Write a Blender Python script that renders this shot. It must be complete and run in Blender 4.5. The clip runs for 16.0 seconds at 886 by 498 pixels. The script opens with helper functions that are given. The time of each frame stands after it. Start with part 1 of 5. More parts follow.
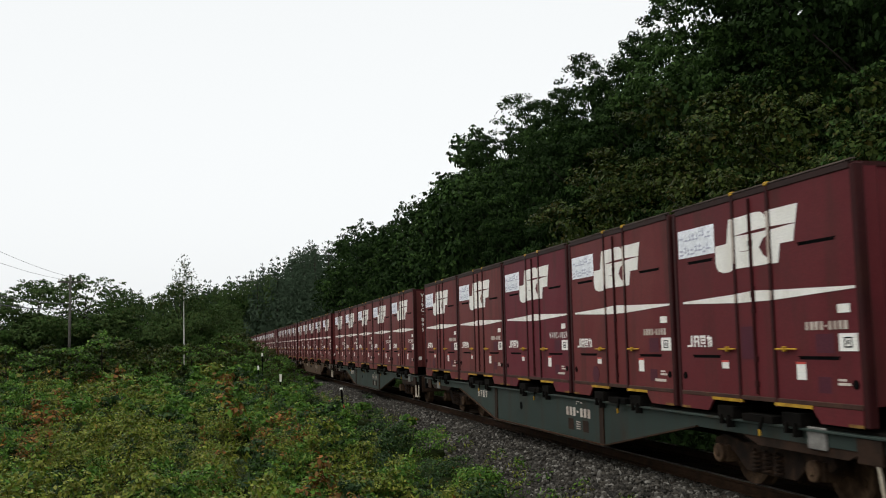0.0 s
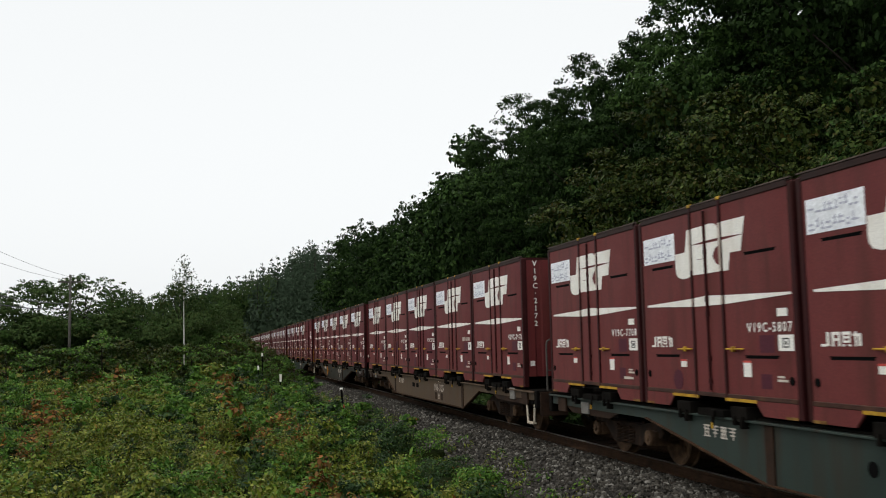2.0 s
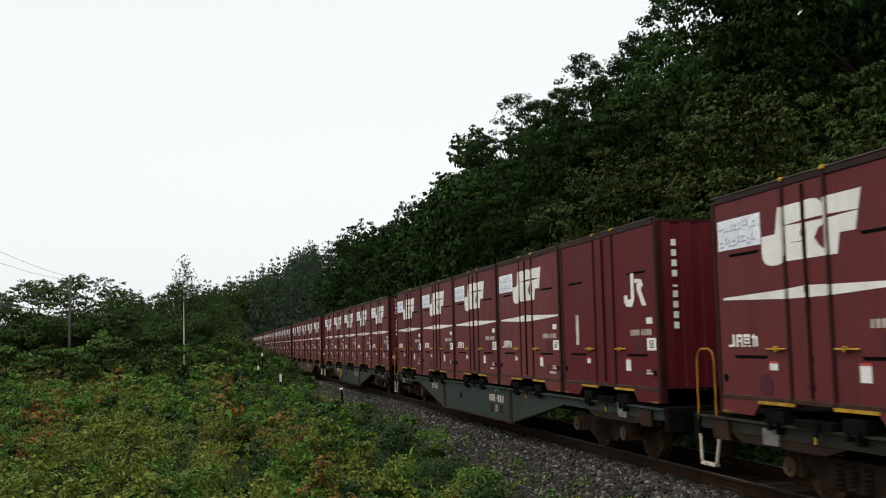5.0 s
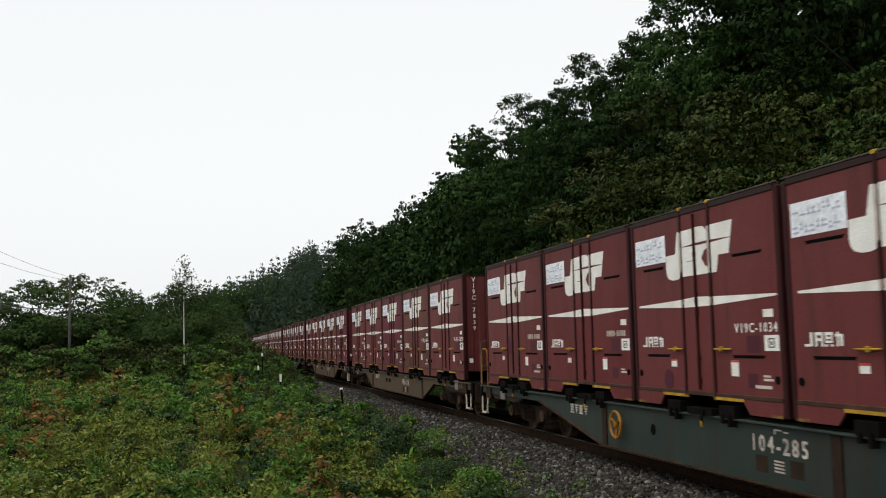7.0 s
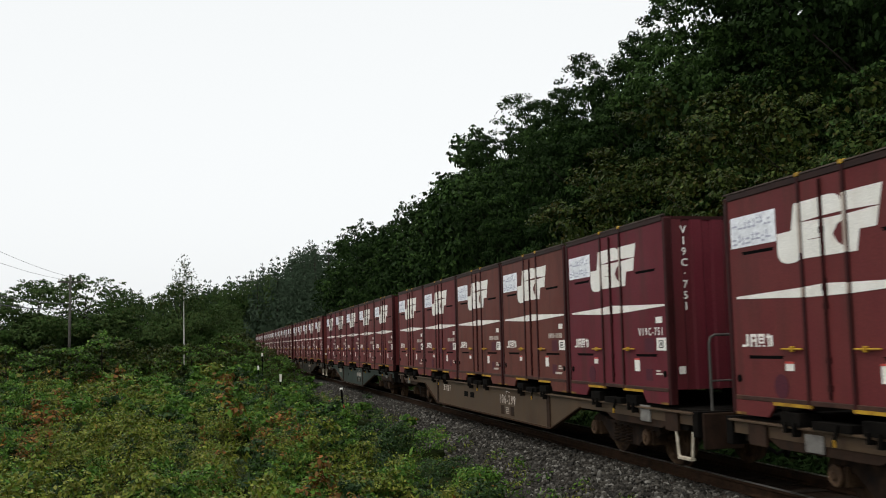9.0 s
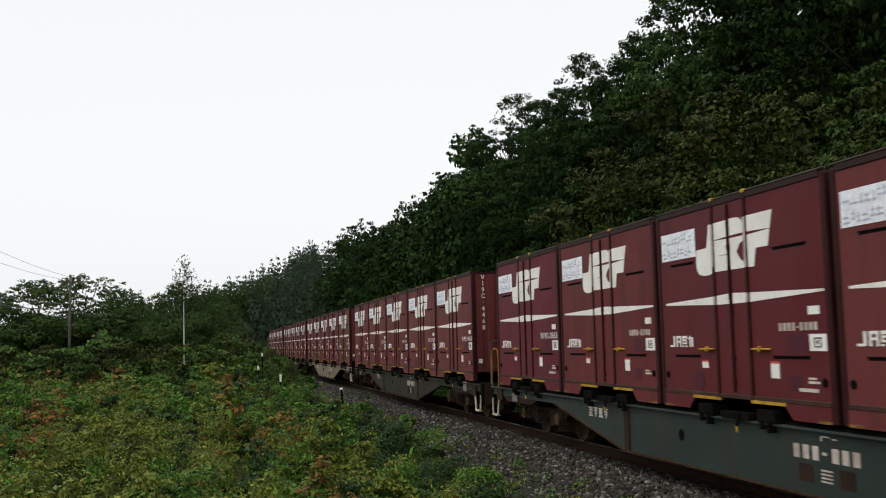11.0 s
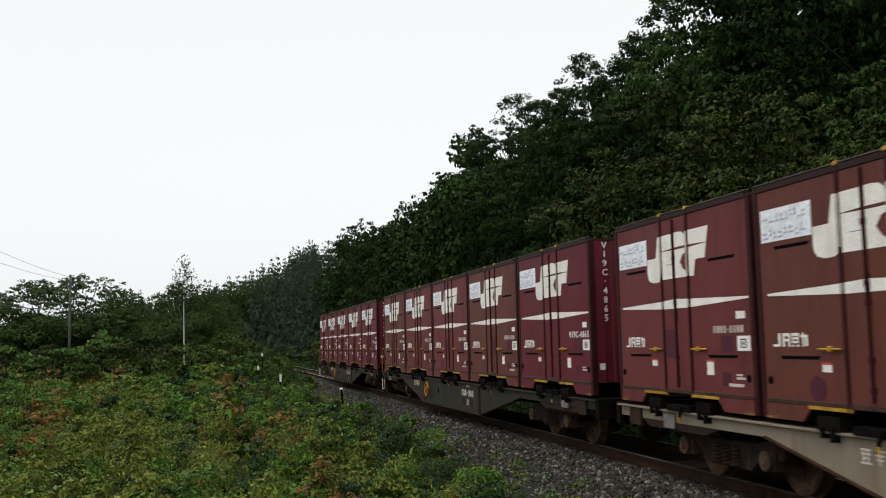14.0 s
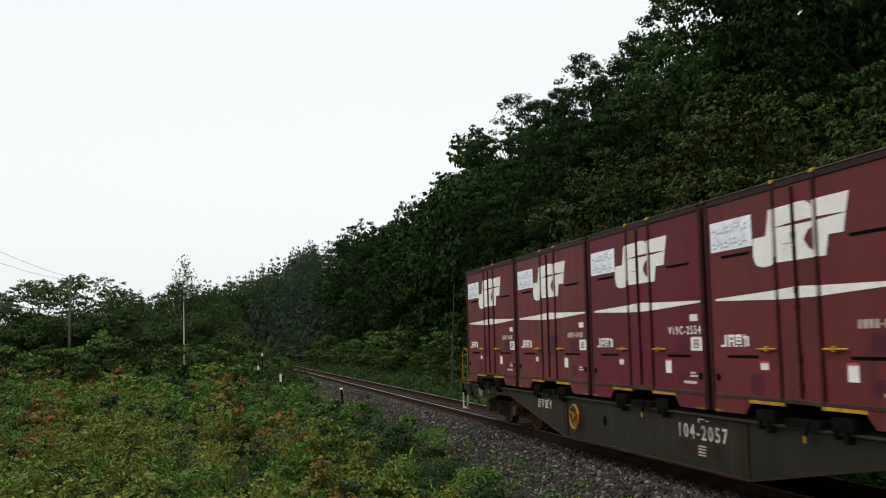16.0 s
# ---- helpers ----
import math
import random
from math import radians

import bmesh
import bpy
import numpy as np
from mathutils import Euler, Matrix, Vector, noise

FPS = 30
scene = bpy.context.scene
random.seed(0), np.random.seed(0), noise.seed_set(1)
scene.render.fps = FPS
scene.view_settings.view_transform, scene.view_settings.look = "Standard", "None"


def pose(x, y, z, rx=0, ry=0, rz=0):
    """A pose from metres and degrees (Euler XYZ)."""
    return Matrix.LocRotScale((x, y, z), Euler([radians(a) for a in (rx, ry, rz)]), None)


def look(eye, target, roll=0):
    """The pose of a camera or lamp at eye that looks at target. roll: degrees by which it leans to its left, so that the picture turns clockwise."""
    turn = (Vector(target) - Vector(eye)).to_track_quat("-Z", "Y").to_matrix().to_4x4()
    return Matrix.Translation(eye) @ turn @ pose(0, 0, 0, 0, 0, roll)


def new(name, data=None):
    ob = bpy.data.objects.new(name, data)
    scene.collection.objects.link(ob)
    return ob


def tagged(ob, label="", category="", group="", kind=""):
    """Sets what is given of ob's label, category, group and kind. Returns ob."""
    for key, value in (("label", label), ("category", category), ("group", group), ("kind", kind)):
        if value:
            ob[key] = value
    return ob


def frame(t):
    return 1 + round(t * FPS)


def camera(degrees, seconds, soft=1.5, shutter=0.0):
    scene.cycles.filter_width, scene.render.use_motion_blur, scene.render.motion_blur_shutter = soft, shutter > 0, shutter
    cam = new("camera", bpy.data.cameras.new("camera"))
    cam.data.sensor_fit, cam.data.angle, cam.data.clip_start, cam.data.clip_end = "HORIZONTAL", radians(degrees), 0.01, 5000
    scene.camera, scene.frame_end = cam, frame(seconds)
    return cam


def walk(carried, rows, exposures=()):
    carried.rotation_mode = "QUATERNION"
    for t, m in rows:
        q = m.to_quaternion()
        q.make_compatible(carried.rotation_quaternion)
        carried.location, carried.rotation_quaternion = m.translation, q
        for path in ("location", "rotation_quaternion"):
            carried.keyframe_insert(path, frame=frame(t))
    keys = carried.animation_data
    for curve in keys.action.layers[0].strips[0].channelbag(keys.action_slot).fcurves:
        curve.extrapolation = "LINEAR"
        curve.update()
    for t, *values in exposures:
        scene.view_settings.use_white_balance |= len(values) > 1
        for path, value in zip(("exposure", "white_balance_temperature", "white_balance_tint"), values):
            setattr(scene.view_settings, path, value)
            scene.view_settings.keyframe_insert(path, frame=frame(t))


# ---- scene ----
# Camera on a tripod beside a single-track line; x to the right, y along the track, z = 0 at the rail head.
cam = camera(48.91, 16.0, soft=1.0, shutter=0.10)
yaw, tilt = 0.2352, 0.0967
EYE = Vector((0.0, 0.0, 1.787))
AIM = EYE + Vector((math.sin(yaw) * math.cos(tilt), math.cos(yaw) * math.cos(tilt), math.sin(tilt))) * 10
walk(cam, [(0.0, look(EYE, AIM, -1.28)), (16.0, look(EYE, AIM, -1.28))])

TRACK_X = 7.05          # centre line of the track
PITCH = 3.792          # container spacing on a wagon
BOX_L, BOX_W, BOX_H = 3.715, 2.45, 2.5
DECK = 0.92
WAGON = 20.4
HALF = 2 * PITCH + BOX_L / 2   # half the loaded length
# y of the tail container's end through the clip
TAIL = [(0.0, 271.26), (0.5, 263.80), (1.0, 255.89), (1.5, 248.44), (2.0, 240.51), (2.5, 233.11), (3.0, 225.11), (3.5, 217.73), (4.0, 209.62),
        (4.8, 197.4), (5.7, 183.65), (6.5, 171.43), (7.0, 163.45), (7.5, 155.89), (8.0, 147.96), (8.5, 140.42), (9.0, 132.39), (9.8, 119.98), (10.7, 106.0),
        (11.5, 93.62), (12.0, 85.48), (12.5, 77.92), (13.0, 69.74), (13.5, 62.38), (14.0, 53.95), (14.5, 46.47), (15.0, 38.02), (15.5, 30.59), (16.0, 22.32)]

# ---- world and light: an even overcast sky ----
world = bpy.data.worlds.new("overcast")
scene.world = world
world.use_nodes = True
wn, wl = world.node_tree.nodes, world.node_tree.links
wn.clear()
sky = wn.new("ShaderNodeTexSky")
sky.sky_type, sky.sun_disc = "NISHITA", False
sky.sun_elevation, sky.sun_rotation = radians(48), radians(200)
sky.dust_density, sky.air_density, sky.altitude = 4.0, 1.0, 50
grey = wn.new("ShaderNodeHueSaturation")
grey.inputs["Saturation"].default_value = 0.10
cloud = wn.new("ShaderNodeMix")
cloud.data_type = "RGBA"
cloud.inputs[0].default_value = 0.72
cloud.inputs[7].default_value = (11.5, 11.8, 11.9, 1)
bg = wn.new("ShaderNodeBackground")
bg.inputs[1].default_value = 0.10
wo = wn.new("ShaderNodeOutputWorld")
wl.new(sky.outputs[0], grey.inputs["Color"])
wl.new(grey.outputs[0], cloud.inputs[6])
wl.new(cloud.outputs[2], bg.inputs[0])
wl.new(bg.outputs[0], wo.inputs[0])
sun = new("sun", bpy.data.lights.new("sun", "SUN"))
sun.data.energy, sun.data.angle, sun.data.color = 1.5, radians(50), (1.0, 0.97, 0.93)
sun.matrix_world = look((-8, 1, 17), (0, 0, 0))
scene.view_settings.exposure = 0.0


# ---- materials ----
def material(name, ramp, rough=0.7, metal=0.0, scale=3.0, fine=40.0, bump=0.3, bump_dist=0.01, by="noise", stain=None, stain_amt=0.5, streak=0.0, spec=0.12):
    """A noise-broken material. ramp: colours from low to high. by: noise, object or island spread."""
    m = bpy.data.materials.new(name)
    m.use_nodes = True
    n, l = m.node_tree.nodes, m.node_tree.links
    b = n["Principled BSDF"]
    b.inputs["Metallic"].default_value = metal
    b.inputs["Specular IOR Level"].default_value = spec
    co = n.new("ShaderNodeTexCoord")
    nz = n.new("ShaderNodeTexNoise")
    nz.inputs["Scale"].default_value, nz.inputs["Detail"].default_value = scale, 6
    l.new(co.outputs["Object"], nz.inputs["Vector"])
    fz = n.new("ShaderNodeTexNoise")
    fz.inputs["Scale"].default_value, fz.inputs["Detail"].default_value = fine, 4
    l.new(co.outputs["Object"], fz.inputs["Vector"])
    cr = n.new("ShaderNodeValToRGB")
    els = cr.color_ramp.elements
    while len(els) < len(ramp):
        els.new(0.5)
    for i, c in enumerate(ramp):
        els[i].position = i / max(1, len(ramp) - 1)
        els[i].color = (*c, 1)
    if by == "noise":
        mr = n.new("ShaderNodeMapRange")
        mr.inputs[1].default_value, mr.inputs[2].default_value = 0.3, 0.7
        l.new(nz.outputs[0], mr.inputs[0])
        l.new(mr.outputs[0], cr.inputs[0])
    elif by == "object":
        oi = n.new("ShaderNodeObjectInfo")
        l.new(oi.outputs["Random"], cr.inputs[0])
    else:
        ge = n.new("ShaderNodeNewGeometry")
        l.new(ge.outputs["Random Per Island"], cr.inputs[0])
    col = cr.outputs[0]
    # fine value break-up
    vm = n.new("ShaderNodeMapRange")
    vm.inputs[1].default_value, vm.inputs[2].default_value, vm.inputs[3].default_value, vm.inputs[4].default_value = 0.25, 0.75, 0.8, 1.2
    l.new(fz.outputs[0], vm.inputs[0])
    mx = n.new("ShaderNodeMix")
    mx.data_type, mx.blend_type = "RGBA", "MULTIPLY"
    mx.inputs[0].default_value = 1.0
    l.new(col, mx.inputs[6])
    l.new(vm.outputs[0], mx.inputs[7])
    col = mx.outputs[2]
    if stain:
        st = n.new("ShaderNodeTexNoise")
        st.inputs["Scale"].default_value, st.inputs["Detail"].default_value = 1.6, 8
        mp = n.new("ShaderNodeMapping")
        mp.inputs["Scale"].default_value = (1.0, 2.5, 1.0 if not streak else streak)
        oi2 = n.new("ShaderNodeObjectInfo")
        l.new(co.outputs["Object"], mp.inputs[0])
        sh = n.new("ShaderNodeVectorMath")
        sc = n.new("ShaderNodeMath")
        sc.operation = "MULTIPLY"
        sc.inputs[1].default_value = 40
        l.new(oi2.outputs["Random"], sc.inputs[0])
        l.new(mp.outputs[0], sh.inputs[0])
        l.new(sc.outputs[0], sh.inputs[1])
        l.new(sh.outputs[0], st.inputs["Vector"])
        sm = n.new("ShaderNodeMapRange")
        sm.inputs[1].default_value, sm.inputs[2].default_value, sm.inputs[4].default_value = 0.5, 0.72, stain_amt
        l.new(st.outputs[0], sm.inputs[0])
        sx = n.new("ShaderNodeMix")
        sx.data_type = "RGBA"
        sx.inputs[7].default_value = (*stain, 1)
        l.new(sm.outputs[0], sx.inputs[0])
        l.new(col, sx.inputs[6])
        col = sx.outputs[2]
    l.new(col, b.inputs["Base Color"])
    rm = n.new("ShaderNodeMapRange")
    rm.inputs[3].default_value, rm.inputs[4].default_value = max(0.05, rough - 0.15), min(1, rough + 0.15)
    l.new(nz.outputs[0], rm.inputs[0])
    l.new(rm.outputs[0], b.inputs["Roughness"])
    if bump:
        bp = n.new("ShaderNodeBump")
        bp.inputs["Strength"].default_value, bp.inputs["Distance"].default_value = bump, bump_dist
        l.new(fz.outputs[0], bp.inputs["Height"])
        l.new(bp.outputs[0], b.inputs["Normal"])
    return m


def leaf_material(name, ramp, rough=0.55, through_light=0.15, gloss=0.1):
    """Leaves: colour by leaf, broken by soft patches; thin enough to pass some light."""
    m = material(name, ramp, rough, 0, 0.35, 8, 0, by="island", spec=gloss)
    n, l = m.node_tree.nodes, m.node_tree.links
    b, out = n["Principled BSDF"], n["Material Output"]
    tr = n.new("ShaderNodeBsdfTranslucent")
    mix = n.new("ShaderNodeMixShader")
    mix.inputs[0].default_value = through_light
    src = b.inputs["Base Color"].links[0].from_socket
    l.new(src, tr.inputs[0])
    l.new(b.outputs[0], mix.inputs[1])
    l.new(tr.outputs[0], mix.inputs[2])
    l.new(mix.outputs[0], out.inputs[0])
    return m


def box_paint(name, low, high):
    return material(name, [low, high, low], 0.6, 0, 1.1, 55, 0.05, 0.004, stain=(0.050, 0.019, 0.014), stain_amt=0.55, streak=0.35, spec=0.14)


M_BOXES = [box_paint("maroon_paint", (0.108, 0.018, 0.020), (0.124, 0.025, 0.024)), box_paint("wine_paint", (0.100, 0.012, 0.020), (0.114, 0.016, 0.024)),
           box_paint("brown_maroon_paint", (0.104, 0.028, 0.021), (0.118, 0.036, 0.026)), box_paint("dusty_maroon_paint", (0.118, 0.024, 0.024), (0.132, 0.031, 0.029)),
           box_paint("deep_maroon_paint", (0.090, 0.012, 0.016), (0.104, 0.016, 0.019))]
M_BOX = M_BOXES[0]
M_PATCH = material("repainted_patch", [(0.060, 0.012, 0.022), (0.078, 0.018, 0.028)], 0.6, 0, 2, 50, 0.05, 0.003, spec=0.14)
M_BOX_RED = material("red_paint", [(0.088, 0.006, 0.010), (0.100, 0.009, 0.012)], 0.6, 0, 1.2, 60, 0.05, 0.004, stain=(0.06, 0.02, 0.015), stain_amt=0.35, streak=0.4, spec=0.14)
M_BOX_DARK = material("maroon_trim", [(0.022, 0.004, 0.0045), (0.038, 0.008, 0.008)], 0.6, 0, 3, 60, 0.1, 0.004, stain=(0.03, 0.010, 0.006), spec=0.1)
M_RAIL = material("grimy_rail_paint", [(0.030, 0.013, 0.010), (0.060, 0.030, 0.022)], 0.6, 0, 4, 50, 0.1, 0.004, stain=(0.10, 0.05, 0.025))
M_TOPLIP = material("pale_roof_edge", [(0.055, 0.040, 0.033), (0.11, 0.085, 0.070)], 0.7, 0, 5, 60, 0.1, 0.004)
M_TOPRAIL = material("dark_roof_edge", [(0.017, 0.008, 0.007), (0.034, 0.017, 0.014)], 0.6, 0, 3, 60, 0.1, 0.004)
M_WHITE = material("white_marking", [(0.74, 0.72, 0.66), (0.84, 0.82, 0.77)], 0.55, 0, 3, 60, 0.05, 0.002, stain=(0.55, 0.49, 0.41), stain_amt=0.4)
M_WHITE_WORN = material("worn_white_marking", [(0.30, 0.23, 0.19), (0.62, 0.56, 0.49)], 0.6, 0, 3, 40, 0.1, 0.002)
M_POSTER = material("pale_poster", [(0.72, 0.74, 0.78), (0.82, 0.84, 0.87)], 0.5, 0, 4, 30, 0.05, 0.002)
M_INK = material("blue_grey_ink", [(0.36, 0.37, 0.46), (0.46, 0.47, 0.55)], 0.6, 0, 8, 60, 0)
M_BLACK = material("black_rubber", [(0.003, 0.003, 0.003), (0.006, 0.006, 0.006)], 0.9, 0, 8, 60, 0.1, spec=0.02)
M_YELLOW = material("worn_yellow", [(0.30, 0.16, 0.015), (0.50, 0.30, 0.03)], 0.55, 0, 9, 60, 0.1, stain=(0.12, 0.06, 0.03))
M_ORANGE = material("worn_orange_paint", [(0.22, 0.085, 0.010), (0.36, 0.16, 0.02)], 0.55, 0, 9, 60, 0.1, stain=(0.08, 0.04, 0.02))
M_RUSTY_YELLOW = material("rusty_yellow_paint", [(0.09, 0.035, 0.014), (0.24, 0.14, 0.035)], 0.65, 0, 14, 60, 0.2)
M_CREAM = material("cream_step_paint", [(0.34, 0.29, 0.22), (0.55, 0.49, 0.39)], 0.6, 0, 9, 60, 0.1, stain=(0.10, 0.06, 0.035))
M_RED = material("red_label", [(0.45, 0.06, 0.05), (0.55, 0.09, 0.07)], 0.5, 0, 5, 60, 0)
M_STEEL = material("dull_steel", [(0.13, 0.12, 0.11), (0.24, 0.23, 0.21)], 0.55, 0.2, 6, 60, 0.1)
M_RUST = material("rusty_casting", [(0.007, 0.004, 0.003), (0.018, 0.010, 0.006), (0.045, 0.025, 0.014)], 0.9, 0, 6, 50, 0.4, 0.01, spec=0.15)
M_WHEEL = material("brown_wheel_steel", [(0.022, 0.013, 0.008), (0.055, 0.032, 0.018), (0.13, 0.080, 0.048)], 0.85, 0.0, 5, 50, 0.2)
# black gear, darkened further: shade below the wagons is in this colour
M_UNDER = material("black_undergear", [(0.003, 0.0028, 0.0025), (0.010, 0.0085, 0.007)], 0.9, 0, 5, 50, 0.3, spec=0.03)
M_SILLS = [
    material("blue_green_sill", [(0.016, 0.026, 0.022), (0.028, 0.041, 0.034)], 0.55, 0, 1.5, 60, 0.1, 0.004, stain=(0.030, 0.020, 0.012), stain_amt=0.8, streak=0.4, spec=0.2),
    material("brown_grey_sill", [(0.054, 0.034, 0.019), (0.086, 0.055, 0.031)], 0.6, 0, 1.5, 60, 0.1, 0.004, stain=(0.06, 0.028, 0.014), stain_amt=0.5, streak=0.4, spec=0.2),
    material("pale_dusty_sill", [(0.16, 0.13, 0.092), (0.235, 0.195, 0.145)], 0.6, 0, 1.5, 60, 0.1, 0.004, stain=(0.09, 0.055, 0.032), stain_amt=0.5, streak=0.4, spec=0.2),
    material("olive_grey_sill", [(0.011, 0.0108, 0.007), (0.019, 0.0182, 0.0115)], 0.6, 0, 1.5, 60, 0.1, 0.004, stain=(0.05, 0.03, 0.017), stain_amt=0.5, streak=0.4, spec=0.2),
]
M_SILL_EDGE = material("rusted_sill_edge", [(0.022, 0.014, 0.009), (0.060, 0.030, 0.016)], 0.85, 0, 5, 50, 0.2, spec=0.08)
M_RIB = material("grimy_rib_paint", [(0.016, 0.010, 0.007), (0.040, 0.022, 0.014)], 0.8, 0, 4, 50, 0.2, spec=0.1)
M_RAILHEAD = material("rusty_rail", [(0.018, 0.010, 0.006), (0.040, 0.022, 0.013)], 0.85, 0.0, 6, 50, 0.2, spec=0.05)
M_RAILTOP = material("worn_rail_top", [(0.35, 0.33, 0.31), (0.45, 0.43, 0.41)], 0.32, 0.8, 4, 60, 0.05)
M_SLEEPER = material("weathered_sleeper", [(0.022, 0.016, 0.012), (0.05, 0.036, 0.027)], 0.9, 0, 5, 40, 0.5, 0.01)
M_BALLAST = material("ballast_bed", [(0.014, 0.012, 0.010), (0.024, 0.021, 0.017), (0.036, 0.032, 0.026)], 0.95, 0, 14, 60, 1.0, 0.03)
M_RUSTBED = material("rust_stained_ballast", [(0.020, 0.012, 0.007), (0.036, 0.021, 0.013), (0.052, 0.032, 0.020)], 0.95, 0, 14, 60, 1.0, 0.03)
M_STONE = material("grey_ballast_stone", [(0.010, 0.009, 0.007), (0.026, 0.023, 0.018), (0.046, 0.041, 0.032), (0.028, 0.023, 0.017), (0.17, 0.16, 0.14)], 0.8, 0, 20, 80, 0.3, by="island", spec=0.25)
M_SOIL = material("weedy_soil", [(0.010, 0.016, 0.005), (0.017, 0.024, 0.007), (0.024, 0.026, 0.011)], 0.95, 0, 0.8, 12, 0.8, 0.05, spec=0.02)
M_BARK = material("grey_brown_bark", [(0.014, 0.011, 0.009), (0.028, 0.023, 0.018)], 0.9, 0, 6, 30, 0.7, 0.02)
M_BIRCH = material("white_birch_bark", [(0.40, 0.38, 0.34), (0.6, 0.58, 0.54)], 0.8, 0, 5, 30, 0.3, 0.01, stain=(0.06, 0.05, 0.045), stain_amt=0.8)
M_POLE = material("weathered_pole", [(0.06, 0.055, 0.05), (0.10, 0.095, 0.085)], 0.85, 0, 5, 40, 0.3)
M_WIRE = material("dark_cable", [(0.03, 0.03, 0.03), (0.05, 0.05, 0.05)], 0.6, 0, 5, 40, 0)
# wood leaves as a shaded and a lit copy: light put into the colour
M_LEAF_SHADED = leaf_material("shaded_broadleaf", [(0.010, 0.022, 0.006), (0.014, 0.029, 0.008), (0.022, 0.043, 0.011), (0.012, 0.025, 0.007)], 0.6, 0.05, 0.02)
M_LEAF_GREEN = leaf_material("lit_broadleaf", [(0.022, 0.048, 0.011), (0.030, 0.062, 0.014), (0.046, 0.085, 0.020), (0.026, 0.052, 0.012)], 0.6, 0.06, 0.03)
M_LEAF_MID = leaf_material("mid_broadleaf", [(0.016, 0.028, 0.006), (0.027, 0.042, 0.008), (0.056, 0.078, 0.015), (0.020, 0.032, 0.007), (0.060, 0.050, 0.011)], 0.5, 0.05, 0.05)
# paler than the wood's leaves: haze over the field is in the colour
M_LEAF_FIELD = leaf_material("hazed_field_broadleaf", [(0.032, 0.058, 0.018), (0.046, 0.080, 0.024), (0.066, 0.105, 0.032), (0.038, 0.066, 0.020), (0.070, 0.084, 0.026)], 0.6, 0.1, 0.03)
# distance haze is put into this paler, greyer needle colour
M_LEAF_CON_HAZE = leaf_material("hazed_conifer_needles", [(0.032, 0.050, 0.030), (0.042, 0.064, 0.039), (0.056, 0.080, 0.050)], 0.8, 0.1, 0.02)
M_LEAF_BIRCH = leaf_material("birch_leaves", [(0.045, 0.058, 0.018), (0.070, 0.085, 0.025), (0.060, 0.070, 0.022)])
M_WEED = leaf_material("weed_leaves", [(0.020, 0.060, 0.008), (0.046, 0.112, 0.014), (0.10, 0.20, 0.03), (0.030, 0.080, 0.011), (0.17, 0.27, 0.05)], 0.5, 0.2, 0.06)
M_WEED_DEEP = leaf_material("deep_green_and_shaded_weed_leaves", [(0.012, 0.030, 0.008), (0.021, 0.047, 0.012), (0.034, 0.066, 0.018)], 0.5)
M_WEED_OLIVE = leaf_material("olive_weed_leaves", [(0.055, 0.088, 0.010), (0.095, 0.135, 0.015), (0.165, 0.20, 0.024), (0.080, 0.084, 0.016), (0.23, 0.235, 0.04)], 0.45)
M_WEED_RED = leaf_material("autumn_weed_leaves", [(0.10, 0.045, 0.015), (0.15, 0.070, 0.020), (0.26, 0.095, 0.020), (0.075, 0.050, 0.020), (0.34, 0.16, 0.03)], 0.55)


# ---- mesh helpers ----
def box(bm, x0, x1, y0, y1, z0, z1):
    v = [bm.verts.new(p) for p in ((x0, y0, z0), (x1, y0, z0), (x1, y1, z0), (x0, y1, z0), (x0, y0, z1), (x1, y0, z1), (x1, y1, z1), (x0, y1, z1))]
    for f in ((0, 3, 2, 1), (4, 5, 6, 7), (0, 1, 5, 4), (1, 2, 6, 5), (2, 3, 7, 6), (3, 0, 4, 7)):
        bm.faces.new([v[i] for i in f])


def prism(bm, pts, x0, x1):
    """Closed outline in (y, z), extruded along x."""
    a = [bm.verts.new((x0, y, z)) for y, z in pts]
    b = [bm.verts.new((x1, y, z)) for y, z in pts]
    n = len(pts)
    bm.faces.new(a), bm.faces.new(b[::-1])
    for i in range(n):
        bm.faces.new((a[i], b[i], b[(i + 1) % n], a[(i + 1) % n]))


def tube(bm, pts, r, sides=8, r_end=None):
    """A round bar along points, tapering to r_end."""
    rings, n = [], len(pts)
    pts = [Vector(p) for p in pts]
    for i, p in enumerate(pts):
        d = (pts[min(i + 1, n - 1)] - pts[max(i - 1, 0)]).normalized()
        u = d.orthogonal().normalized()
        if i and abs(d.dot(last)) > 0.3:
            u = (last_u - d * last_u.dot(d)).normalized()
        w = d.cross(u)
        last, last_u = d, u
        rr = r if r_end is None else r + (r_end - r) * i / (n - 1)
        rings.append([bm.verts.new(p + (u * math.cos(a) + w * math.sin(a)) * rr) for a in [2 * math.pi * k / sides for k in range(sides)]])
    for a, b in zip(rings, rings[1:]):
        for k in range(sides):
            bm.faces.new((a[k], a[(k + 1) % sides], b[(k + 1) % sides], b[k]))
    bm.faces.new(rings[0][::-1]), bm.faces.new(rings[-1])


def lathe_x(bm, profile, sides=28):
    """Profile of (x, radius) turned round the x axis, closed at its ends."""
    rings = [[bm.verts.new((x, r * math.cos(2 * math.pi * k / sides), r * math.sin(2 * math.pi * k / sides))) for k in range(sides)] for x, r in profile]
    for a, b in zip(rings, rings[1:]):
        for k in range(sides):
            bm.faces.new((a[k], b[k], b[(k + 1) % sides], a[(k + 1) % sides]))
    bm.faces.new(rings[0]), bm.faces.new(rings[-1][::-1])


